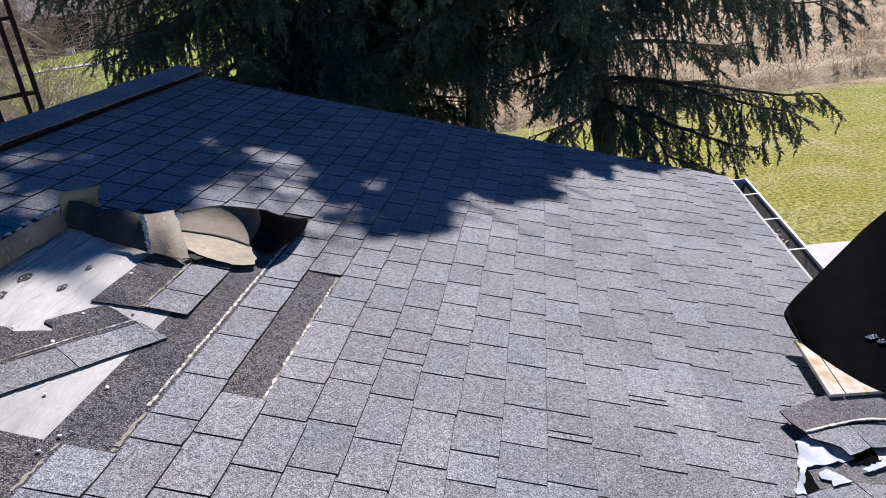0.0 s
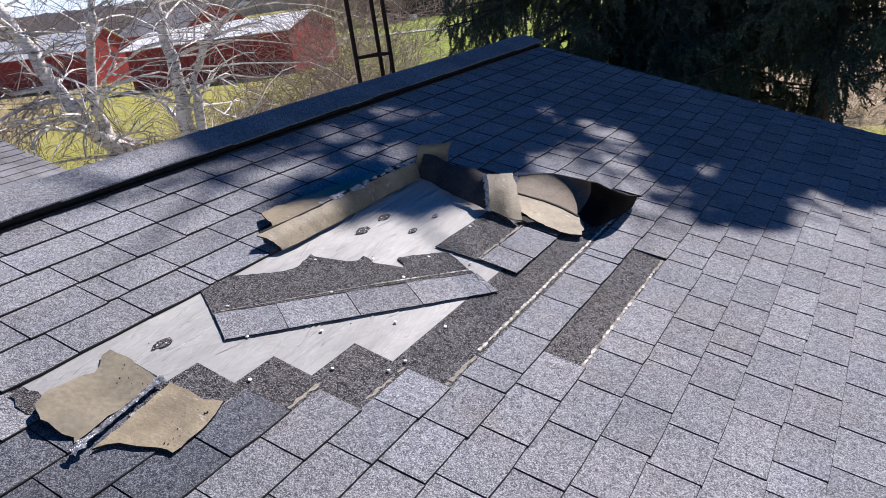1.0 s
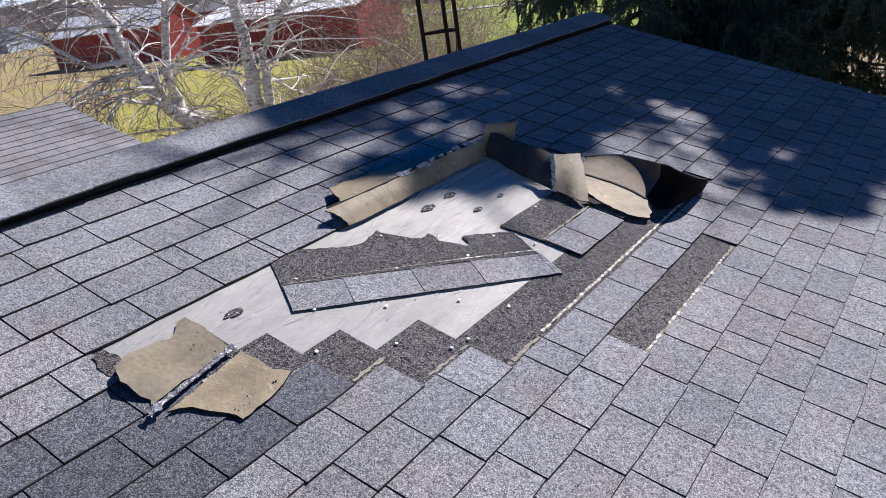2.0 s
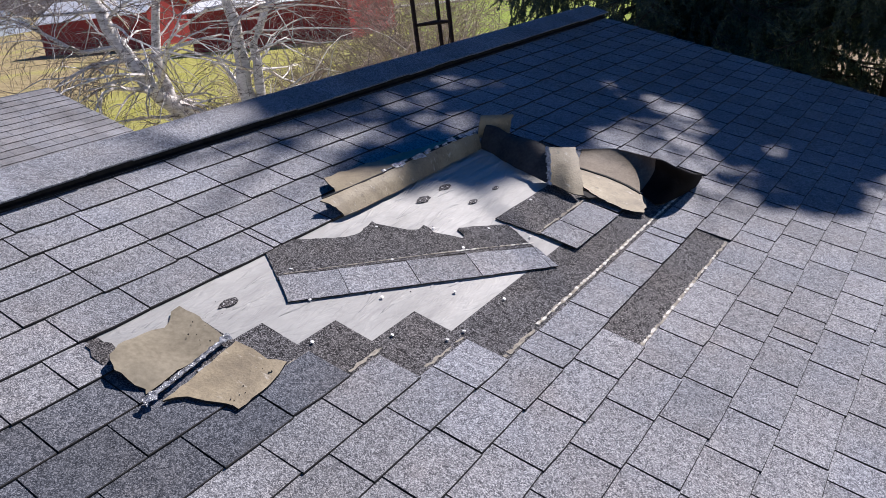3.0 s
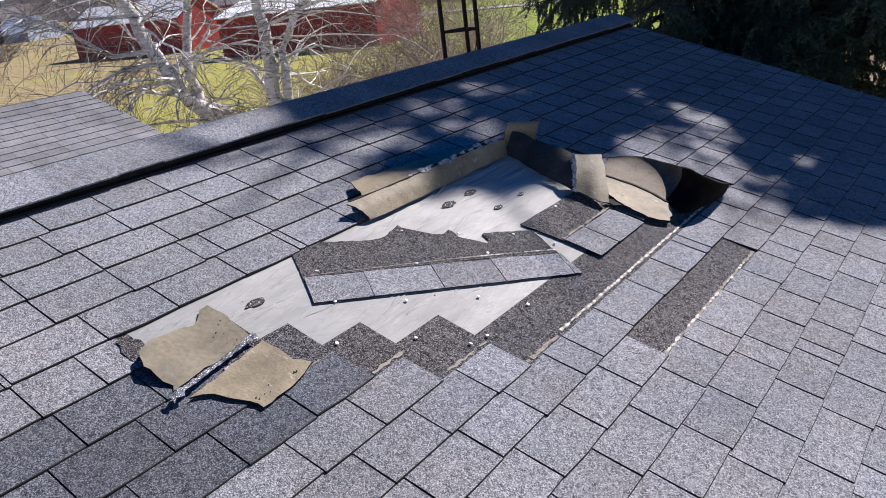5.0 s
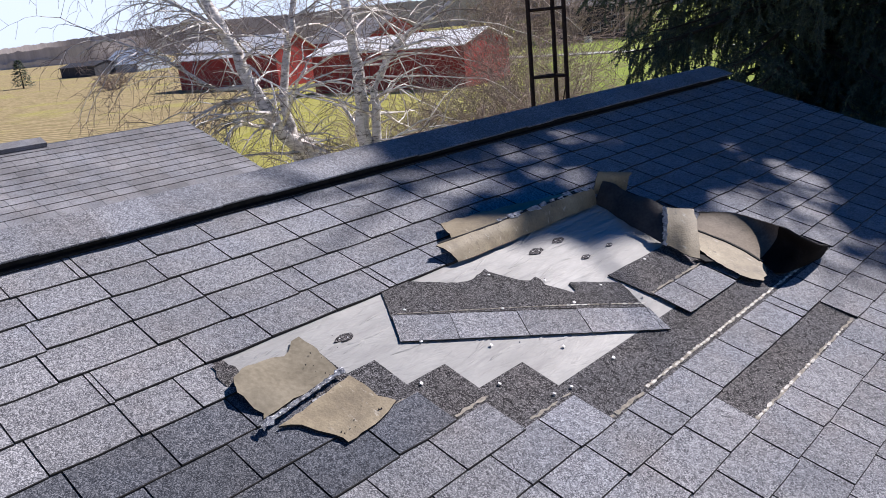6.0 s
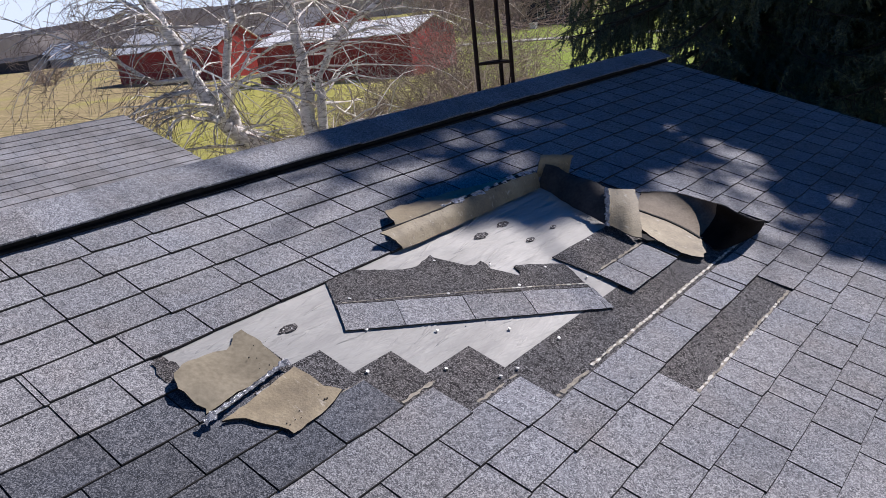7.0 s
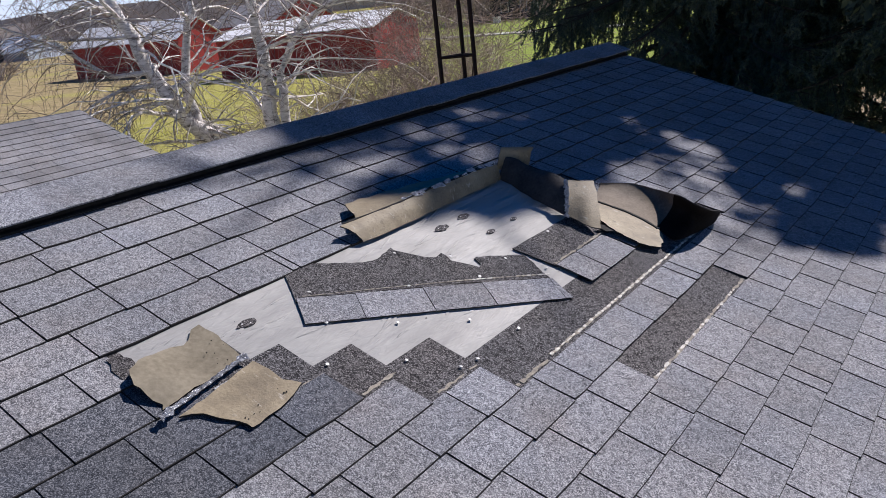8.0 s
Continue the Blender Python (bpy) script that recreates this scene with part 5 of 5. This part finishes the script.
SUN_FLECKS = [(-1.49, 2.30, 0.09, 0.12), (-1.47, 2.50, 0.09, 0.13), (-1.36, 2.51, 0.07, 0.09), (-1.51, 2.90, 0.10, 0.14), (-1.45, 3.04, 0.06, 0.09), (-1.53, 3.37, 0.08, 0.13), (-1.36, 3.50, 0.07, 0.10),
              (-1.23, 3.33, 0.07, 0.08), (-1.19, 2.90, 0.08, 0.12), (-1.09, 4.51, 0.05, 0.07), (-0.97, 4.18, 0.03, 0.05), (-0.74, 4.08, 0.06, 0.11), (-0.72, 4.70, 0.03, 0.06), (-0.55, 4.11, 0.08, 0.15),
              (-0.41, 3.86, 0.10, 0.20), (-0.43, 3.54, 0.13, 0.17), (-0.26, 3.50, 0.10, 0.17), (-0.64, 3.43, 0.08, 0.13), (0.01, 4.05, 0.05, 0.10), (0.06, 3.56, 0.07, 0.12), (0.25, 3.74, 0.03, 0.05),
              (0.69, 4.97, 0.04, 0.06), (-0.62, 3.72, 0.06, 0.11), (-0.99, 2.765, 0.02, 0.005)]
SUN_ROOF = ROOF.to_3x3().inverted() @ SUN_DIR
ROOF_BACK = ROOF.inverted()


def shade_wanted(x, y):
    """Whether shade is wanted at this place of the roof."""
    inside = False
    for (a, b), (c, d) in zip(SHADE_EDGE, SHADE_EDGE[1:] + SHADE_EDGE[:1]):
        if (b > y) != (d > y) and x < a + (y - b) / (d - b) * (c - a):
            inside = not inside
    return inside and not any(((x - a) / (1.6 * c + 0.03)) ** 2 + ((y - b) / (1.4 * d + 0.035)) ** 2 < 1.0 for a, b, c, d in SUN_FLECKS)


def spruce(x, y, height, radius, seed, skirt=0.8, fine_top=4.8, thin_top=99.0, power=0.74, close=1.0, lean=None, bare=None, sway=0.0):
    """Trunk, drooping boughs with hanging branchlets, and needles: fine below, in coarser sprays above."""
    rnd = random.Random(seed)
    g = empty("spruce_tree", pose(x, y, 0), "tall dark spruce with drooping needled boughs", "spruce tree", "spruces by the gable")
    t = Mesh()
    axis = lambda h: sway * (1 - smooth_step(0.0, 7.0, h))
    heights = [0, 0.08 * height, 0.16 * height, 0.25 * height, 0.35 * height, 0.52 * height, 0.7 * height, height]
    t.tube([(axis(h) + 0.03 * math.sin(h), 0.02 * math.sin(2 * h), h) for h in heights], [0.17, 0.16, 0.15, 0.14, 0.13, 0.10, 0.07, 0.01], 9)
    mesh_ob("trunk", t, M_BARK, g, smooth=True)
    limbs, crown = Mesh(), Mesh()

    def needles(o, end, td, ln):
        steps = int(ln / 0.0125) + 2
        for b in range(steps):
            q = o.lerp(end, (b + rnd.random()) / steps)
            for _ in range(2):
                bd = (td * 0.7 + Vector((rnd.gauss(0, 0.6), rnd.gauss(0, 0.6), rnd.gauss(-0.1, 0.6)))).normalized()
                wv = bd.cross(Vector((rnd.gauss(0, 1), rnd.gauss(0, 1), rnd.gauss(0, 1)))).normalized() * 0.0085
                crown.add([q - wv, q + wv, q + bd * rnd.uniform(0.028, 0.052)], [(0, 1, 2)])

    def keeps_twig(p):
        """Whether a twig stays here: over the roof, only where its shade is wanted."""
        r = ROOF_BACK @ (p + Vector((x, y, 0)))
        u, w = r.x - SUN_ROOF.x / SUN_ROOF.z * r.z + rnd.gauss(0, 0.022), r.y - SUN_ROOF.y / SUN_ROOF.z * r.z + rnd.gauss(0, 0.03)
        w += 0.13 * noise.noise((u * 9.0, w * 2.0, 3.0))
        u += 0.04 * noise.noise((u * 3.0, w * 9.0, 7.0))
        return not (-1.9 < u < 2.35 and 0.8 < w < 5.8) or shade_wanted(u, w)

    def spray(o, end, td, ln):
        steps = int(ln / 0.028) + 2
        for b in range(steps):
            q = o.lerp(end, (b + rnd.random() * 0.6) / steps)
            bd = (td * 0.75 + Vector((rnd.gauss(0, 0.6), rnd.gauss(0, 0.6), rnd.gauss(-0.45, 0.45)))).normalized()
            wv = bd.cross(Vector((rnd.gauss(0, 1), rnd.gauss(0, 1), rnd.gauss(0, 1)))).normalized() * 0.046
            bl = rnd.uniform(0.09, 0.19)
            if keeps_twig(q + bd * bl * 0.5):
                crown.add([q, q + bd * bl * 0.45 + wv, q + bd * bl, q + bd * bl * 0.45 - wv], [(0, 1, 2, 3)])

    z = skirt
    low = True
    while z < height - 0.3:
        if low and z >= fine_top:
            low, z = False, fine_top
            rnd = random.Random(seed + 5000)
        frac = (z - skirt) / (height - skirt)
        reach = radius * (1 - frac) ** power * rnd.uniform(0.66, 1.15) + 0.12
        az = rnd.uniform(0, 2 * math.pi)
        near = z < fine_top
        if near:
            reach = min(reach, 0.88 * radius)
        if lean and near:
            reach *= 1.0 + lean[1] * math.cos(az - radians(lean[0])) * (0.4 + 0.6 * smooth_step(skirt, fine_top, z))
        if bare and z < bare[1] and math.cos(az - radians(bare[0])) > bare[2]:
            z += 0.03
            continue
        d = Vector((math.cos(az), math.sin(az), 0))
        side = Vector((-d.y, d.x, 0))
        pts, n = [], 7
        for i in range(n + 1):
            s = i / n
            pts.append(Vector((axis(z), 0, z)) + d * reach * s + Vector((0, 0, reach * (0.12 * s - 0.48 * s * s + 0.22 * s ** 4))) + side * rnd.gauss(0, 0.03) * s)
        limbs.tube(pts, [0.032 * (1 - 0.85 * i / n) + 0.003 for i in range(n + 1)], 5)
        twigs = int(reach * (12 if near else 13)) + 4
        for j in range(twigs):
            s = (0.06 if near else 0.12) + (0.94 if near else 0.88) * (j + rnd.random()) / twigs
            k = min(n - 1, int(s * n))
            o = pts[k].lerp(pts[k + 1], s * n - k)
            w = rnd.choice((-1, 1))
            ln = reach * (0.20 if near else 0.27) * (1.2 - (0.5 if near else 0.8) * s) * rnd.uniform(0.6, 1.25) + 0.10
            td = (side * w * rnd.uniform(0.5, 1.0) + d * rnd.uniform(0.3, 0.9) + Vector((0, 0, rnd.uniform(-0.6, 0.0)))).normalized()
            if rnd.random() < (0.45 if near else 0.2):
                td = (d * 0.2 + side * w * 0.25 + Vector((0, 0, -1))).normalized()
            end = o + td * ln + Vector((0, 0, -0.15 * ln))
            if near:
                limbs.tube([o, o.lerp(end, 0.5) + Vector((0, 0, 0.03 * ln)), end], [0.006, 0.004, 0.002], 3)
                needles(o, end, td, ln)
                for _ in range(6):
                    q = o.lerp(end, rnd.uniform(0.15, 0.95))
                    hd = (Vector((rnd.gauss(0, 0.4), rnd.gauss(0, 0.4), -0.75)) + td * 0.5).normalized()
                    hl = ln * rnd.uniform(0.22, 0.45)
                    needles(q, q + hd * hl, hd, hl)
            else:
                spray(o, end, td, ln)
        z += rnd.uniform(0.024, 0.060) * close if near else rnd.uniform(0.025, 0.065) * (1.0 if z < thin_top else 3.2)
    # unseen sprays added along the sun's rays, to shade the roof where wanted
    for _ in range(20000):
        p = ROOF @ Vector((rnd.uniform(-1.9, 2.2), rnd.uniform(2.0, 5.9), 0.0)) - Vector((x, y, 0))
        far = -(p.x * SUN_DIR.x + p.y * SUN_DIR.y) / (SUN_DIR.x ** 2 + SUN_DIR.y ** 2)
        q = p + SUN_DIR * far
        frac = (q.z - skirt) / (height - skirt)
        if not (q.z > fine_top + 0.3 and frac < 0.98):
            continue
        room = (radius * (1 - frac) ** power + 0.1) ** 2 - q.x ** 2 - q.y ** 2
        if room < 0:
            continue
        q += SUN_DIR * rnd.uniform(-1, 1) * min(0.8, math.sqrt(room))
        if keeps_twig(q):
            d = Vector((q.x, q.y, -0.4)).normalized() + Vector((rnd.gauss(0, 0.4), rnd.gauss(0, 0.4), rnd.gauss(0, 0.4)))
            d = d.normalized() * rnd.uniform(0.12, 0.20)
            w = d.cross(Vector((rnd.gauss(0, 1), rnd.gauss(0, 1), rnd.gauss(0, 1)))).normalized() * 0.06
            crown.add([q - d * 0.5, q + w, q + d * 0.5, q - w], [(0, 1, 2, 3)])
    mesh_ob("limb_tangle", limbs, M_BARK, g, kind="stuff")
    mesh_ob("crown", crown, M_NEEDLE, g, kind="stuff")


spruce(1.58, 9.9, 10.4, 2.4, 654, 2.4, power=0.95, close=1.8, lean=(0, 0.48), bare=(165, 3.0, 0.45))
spruce(-1.6, 12.0, 9.0, 1.9, 731, 2.2, power=0.8)
spruce(0.55, 11.0, 13.9, 2.9, 609, 3.3, thin_top=12.4, power=0.52, close=1.3, sway=-0.95)
spruce(-2.75, 10.9, 10.6, 2.75, 403, 2.4, fine_top=5.5, close=1.0, lean=(185, 0.22), bare=(180, 4.15, 0.5))


# ---- dead weeds beyond the lawn ----
def build_weeds():
    rnd = random.Random(601)
    m = Mesh()
    for _ in range(2600):
        x, y = rnd.uniform(-9, 34), 20.6 + abs(rnd.gauss(0, 11))
        y += 0.1 * x
        r = rnd.uniform(0.15, 0.6)
        lean = rnd.uniform(0, 6.28)
        for _ in range(16):
            a, q = rnd.uniform(0, 6.28), rnd.random() * r
            p = Vector((x + q * math.cos(a), y + q * math.sin(a), 0.22))
            h = rnd.uniform(0.12, 0.5)
            bend = rnd.uniform(0.3, 1.8) * h
            e = p + Vector((bend * math.cos(lean + rnd.gauss(0, 1.6)), bend * math.sin(lean + rnd.gauss(0, 1.6)), h * rnd.uniform(0.4, 1.0)))
            w = Vector((rnd.gauss(0, 1), rnd.gauss(0, 1), 0)).normalized() * 0.009
            mid = p.lerp(e, 0.55) + Vector((0, 0, 0.12 * h))
            m.add([p - w, p + w, mid + w, mid - w, e], [(0, 1, 2, 3), (3, 2, 4)])
    mesh_ob("dead_weeds", m, M_BRUSH, label="matted dead grass and weed stalks at the lawn's edge", category="weeds", kind="stuff")


build_weeds()


def build_weed_bank():
    """The rough hummocky ground under the weeds."""
    m = Mesh()
    nx, ny = 190, 120
    pts = []
    for j in range(ny + 1):
        for i in range(nx + 1):
            x, y = -13 + 0.30 * i, 20.2 + 0.36 * j + 0.1 * (-13 + 0.30 * i)
            rim = min(1.0, j / 3, i / 4, (nx - i) / 4, (ny - j) / 4)
            lump = 0.5 + 0.5 * noise.noise((x * 0.55, y * 0.55, 2.0)) + 0.5 * abs(noise.noise((x * 1.6, y * 1.6, 5.0)))
            pts.append((x, y, -0.06 + rim * (0.10 + 0.42 * lump)))
    m.add(pts, [(j * (nx + 1) + i, j * (nx + 1) + i + 1, (j + 1) * (nx + 1) + i + 1, (j + 1) * (nx + 1) + i) for j in range(ny) for i in range(nx)])
    mesh_ob("weed_bank", m, M_GROUND, smooth=True, label="hummocky bank of matted dead weeds", category="weeds", kind="stuff")


build_weed_bank()


# ---- farm buildings ----
def shed(name, corner, along, length, width, eave, peak, walls, roofing, label, category):
    """A long gabled building: corner is its near right foot, along points down its near side."""
    ax = Vector((*along, 0)).normalized()
    ay = Vector((ax.y, -ax.x, 0))
    if ay.y < 0:
        ay = -ay
    z0 = ground_z(*corner) - 0.1
    m4 = Matrix(((ax.x, ay.x, 0, corner[0]), (ax.y, ay.y, 0, corner[1]), (0, 0, 1, z0), (0, 0, 0, 1)))
    g = empty(name, Matrix.Translation((corner[0], corner[1], z0)), label, category)
    rot = Matrix.Translation((-corner[0], -corner[1], -z0)) @ m4
    for nm, y in (("long_wall", 0.0), ("long_wall", width - 0.15)):
        m = Mesh()
        m.box((0.15, y, 0), (length - 0.15, y + 0.15, eave))
        mesh_ob(nm, m, walls, g, rot)
    for x in (0.0, length - 0.15):
        m = Mesh()
        prof = [(0, 0), (width, 0), (width, eave), (width / 2, peak - 0.05), (0, eave)]
        m.add([(x, a, b) for a, b in prof] + [(x + 0.15, a, b) for a, b in prof],
              [tuple(range(5)), tuple(range(9, 4, -1))] + [(i, 5 + i, 5 + (i + 1) % 5, (i + 1) % 5) for i in range(5)])
        mesh_ob("end_wall", m, walls, g, rot)
    for sgn in (0, 1):
        m = Mesh()
        a, b = (-0.35, width / 2) if sgn == 0 else (width / 2, width + 0.35)
        za = eave - 0.35 * (peak - eave) / (width / 2)
        z1, z2 = (za, peak) if sgn == 0 else (peak, za)
        m.slab([(-0.3, a, z1 + 0.08), (length + 0.3, a, z1 + 0.08), (length + 0.3, b, z2 + 0.08), (-0.3, b, z2 + 0.08)], 0.08)
        mesh_ob("roof_slope", m, roofing, g, rot)
    return g


shed("red_barn", (-38.0, 43.1), (-0.983, -0.185), 15.2, 7.1, 3.3, 4.3, M_BARNRED, M_BARNROOF, "long red barn with a bright metal roof", "barn")
shed("red_barn", (-68.5, 47.3), (-0.995, -0.102), 18.0, 5.8, 3.75, 5.55, M_BARNRED, M_BARNROOF, "long red barn with a bright metal roof, standing further off", "barn")
shed("grey_barn", (-66.0, 58.0), (-25.0, 5.0), 16.0, 8.0, 4.2, 6.4, M_BARNRED, M_GREYROOF, "barn with a weathered grey roof behind the red ones", "barn")
shed("dark_shed", (-156.0, 64.0), (-12.0, -5.0), 9.0, 7.0, 2.2, 3.0, M_DARKSHED, M_DARKSHED, "low dark shed across the stubble field", "shed")
shed("pale_shed", (-152.0, 71.0), (-10.0, -3.0), 10.0, 9.0, 1.9, 4.6, M_BLUEROOF, M_BLUEROOF, "pale blue steel shed across the field", "shed")
house = shed("farmhouse", (-58.0, 106.0), (-12.0, -7.0), 13.0, 8.0, 5.2, 8.0, M_DARKSHED, M_GREYROOF, "dark-walled farmhouse with a beige bay beyond the lawn", "house")
bay = Mesh()
bay.box((-0.2, -0.5, 0.0), (2.9, -0.02, 4.6))
bay_ob = mesh_ob("bay", bay, M_BEIGE, house, pose(-2.2, -1.6, 0, 0, 0, 30), label="beige bay wall")
for wx, wz in ((3.8, 1.2), (6.6, 1.2), (9.4, 1.2), (3.8, 3.4), (9.4, 3.4)):
    frame_bars, pane = Mesh(), Mesh()
    frame_bars.box((wx - 0.10, -0.05, wz - 0.10), (wx + 1.10, 0.02, wz + 1.40))
    pane.box((wx, -0.09, wz), (wx + 1.0, -0.02, wz + 1.3))
    window = mesh_ob("window", frame_bars, M_WHITE, house, pose(0, 0, 0, 0, 0, 210.26) @ Matrix.Diagonal((1, -1, 1, 1)), label="white-framed window")
    mesh_ob("pane", pane, M_WINDOW, window, label="dark glass")


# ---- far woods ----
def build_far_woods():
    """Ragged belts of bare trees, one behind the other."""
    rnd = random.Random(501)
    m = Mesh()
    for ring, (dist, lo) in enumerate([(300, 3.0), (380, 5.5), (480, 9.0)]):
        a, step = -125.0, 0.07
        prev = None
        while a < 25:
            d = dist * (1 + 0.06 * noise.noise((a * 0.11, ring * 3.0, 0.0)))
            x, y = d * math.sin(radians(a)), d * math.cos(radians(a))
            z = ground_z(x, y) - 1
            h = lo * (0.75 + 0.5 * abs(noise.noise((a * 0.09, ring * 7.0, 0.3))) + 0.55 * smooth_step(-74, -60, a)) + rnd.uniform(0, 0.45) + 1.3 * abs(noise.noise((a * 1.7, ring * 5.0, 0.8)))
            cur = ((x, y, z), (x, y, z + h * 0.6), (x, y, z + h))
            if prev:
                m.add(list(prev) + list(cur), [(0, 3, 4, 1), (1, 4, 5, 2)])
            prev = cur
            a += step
    mesh_ob("far_woods", m, M_HAZYWOOD, label="bare woods on the low far hills, haze painted into their grey", category="woods", kind="stuff")


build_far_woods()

def build_lane_things():
    """A parked car, a white utility box and bare trees by the lane."""
    car = empty("parked_car", pose(-52.0, 105.0, 0.05, 0, 0, 12), "dark parked car seen under the boughs", "car")
    b = Mesh()
    prof = [(-2.2, 0.35), (2.2, 0.35), (2.25, 0.75), (1.3, 0.92), (0.75, 1.42), (-1.1, 1.45), (-1.75, 0.98), (-2.25, 0.9)]
    n = len(prof)
    b.add([(x, -0.85, z) for x, z in prof] + [(x, 0.85, z) for x, z in prof], [tuple(range(n)), tuple(range(2 * n - 1, n - 1, -1))] + [(i, n + i, n + (i + 1) % n, (i + 1) % n) for i in range(n)])
    mesh_ob("body", b, M_CAR, car)
    for x in (-1.35, 1.4):
        for y in (-0.8, 0.8):
            w = Mesh()
            w.tube([(x, y - 0.1, 0.32), (x, y + 0.1, 0.32)], [0.32, 0.32], 14)
            wheel = mesh_ob("wheel", w, M_BLACK, car)
            hub = Mesh()
            hub.tube([(x, y - 0.11, 0.32), (x, y + 0.11, 0.32)], [0.19, 0.19], 12)
            mesh_ob("rim", hub, M_NAIL, wheel, label="grey metal rim")
    box = Mesh()
    box.box((-0.45, -0.35, 0), (0.45, 0.35, 1.15))
    box.slab([(-0.5, -0.4, 1.25), (0.5, -0.4, 1.25), (0.5, 0.4, 1.25), (-0.5, 0.4, 1.25)], 0.1)
    ob = mesh_ob("utility_box", box, M_WHITE, at=pose(-61.5, 96.0, 0))
    tagged(ob, "white utility box beside the lane", "utility box")
    for i, (x, y, h) in enumerate([(-62, 104, 7), (-66, 102, 8), (-60, 110, 8), (-71, 99, 8), (-57, 103, 6), (-76, 104, 9), (-69, 108, 8), (-80, 98, 9), (-74, 96, 7), (-84, 102, 9), (-65, 98, 6), (-78, 112, 9)]):
        rnd = random.Random(700 + i)
        m = Mesh()
        for _ in range(4):
            branch(m, rnd, Vector((0, 0, 0)), Vector((rnd.gauss(0, 0.2), rnd.gauss(0, 0.2), 1)), h * rnd.uniform(0.8, 1.1), 0.15, 2, -0.02, 2, 0, 0.7, 0.035)
        t = mesh_ob("bare_tree", m, M_REDTWIG, at=pose(x, y, 0))
        tagged(t, "bare grey-brown tree by the lane", "tree", "bare trees by the lane")


build_lane_things()

def build_field_conifer():
    rnd = random.Random(811)
    at = pose(-142.0, 45.8, ground_z(-142.0, 45.8))
    g = empty("small_conifer", at, "small dark conifer standing alone in the stubble field", "conifer")
    t = Mesh()
    t.tube([(0, 0, 0), (0.1, 0, 2.0), (0, 0, 4.4)], [0.14, 0.09, 0.02], 7)
    mesh_ob("trunk", t, M_BARK, g)
    m = Mesh()
    for _ in range(900):
        z = rnd.uniform(0.35, 4.7)
        r = 1.75 * (1 - z / 5.0) ** 0.7 * rnd.uniform(0.35, 1.1)
        a = rnd.uniform(0, 6.283)
        p = Vector((r * math.cos(a), r * math.sin(a), z))
        d = Vector((math.cos(a), math.sin(a), rnd.uniform(-0.7, 0.3))).normalized() * rnd.uniform(0.25, 0.5)
        w = Vector((-d.y, d.x, rnd.uniform(-0.2, 0.2))) * 0.35
        m.add([p - w, p + d * 0.6 - w * 0.4, p + d, p + w], [(0, 1, 2, 3)])
    mesh_ob("crown", m, M_NEEDLE, g, kind="stuff")


build_field_conifer()


def build_haze():
    """The pale hazy foot of the sky, all round."""
    m = Mesh()
    n, r = 96, 1900.0
    pts = [(r * math.cos(2 * math.pi * i / n), r * math.sin(2 * math.pi * i / n), z) for z in (-5.0, 190.0) for i in range(n)]
    m.add(pts, [(i, (i + 1) % n, n + (i + 1) % n, n + i) for i in range(n)])
    mesh_ob("sky_backdrop", m, M_HAZE, label="pale hazy sky at the horizon", kind="structure")


build_haze()

patio = Mesh()
patio.box((1.9, -3.0, -0.05), (7.2, 10.55, 0.07))
mesh_ob("patio", patio, M_CONCRETE, label="pale concrete patio slab beside the house", kind="structure")
road = Mesh()
road.box((-80, 74.0, -0.05), (-14, 77.0, 0.12))
mesh_ob("road", road, M_ROADGRAVEL, label="pale gravel lane across the lawn", kind="structure")

lay_tabs()
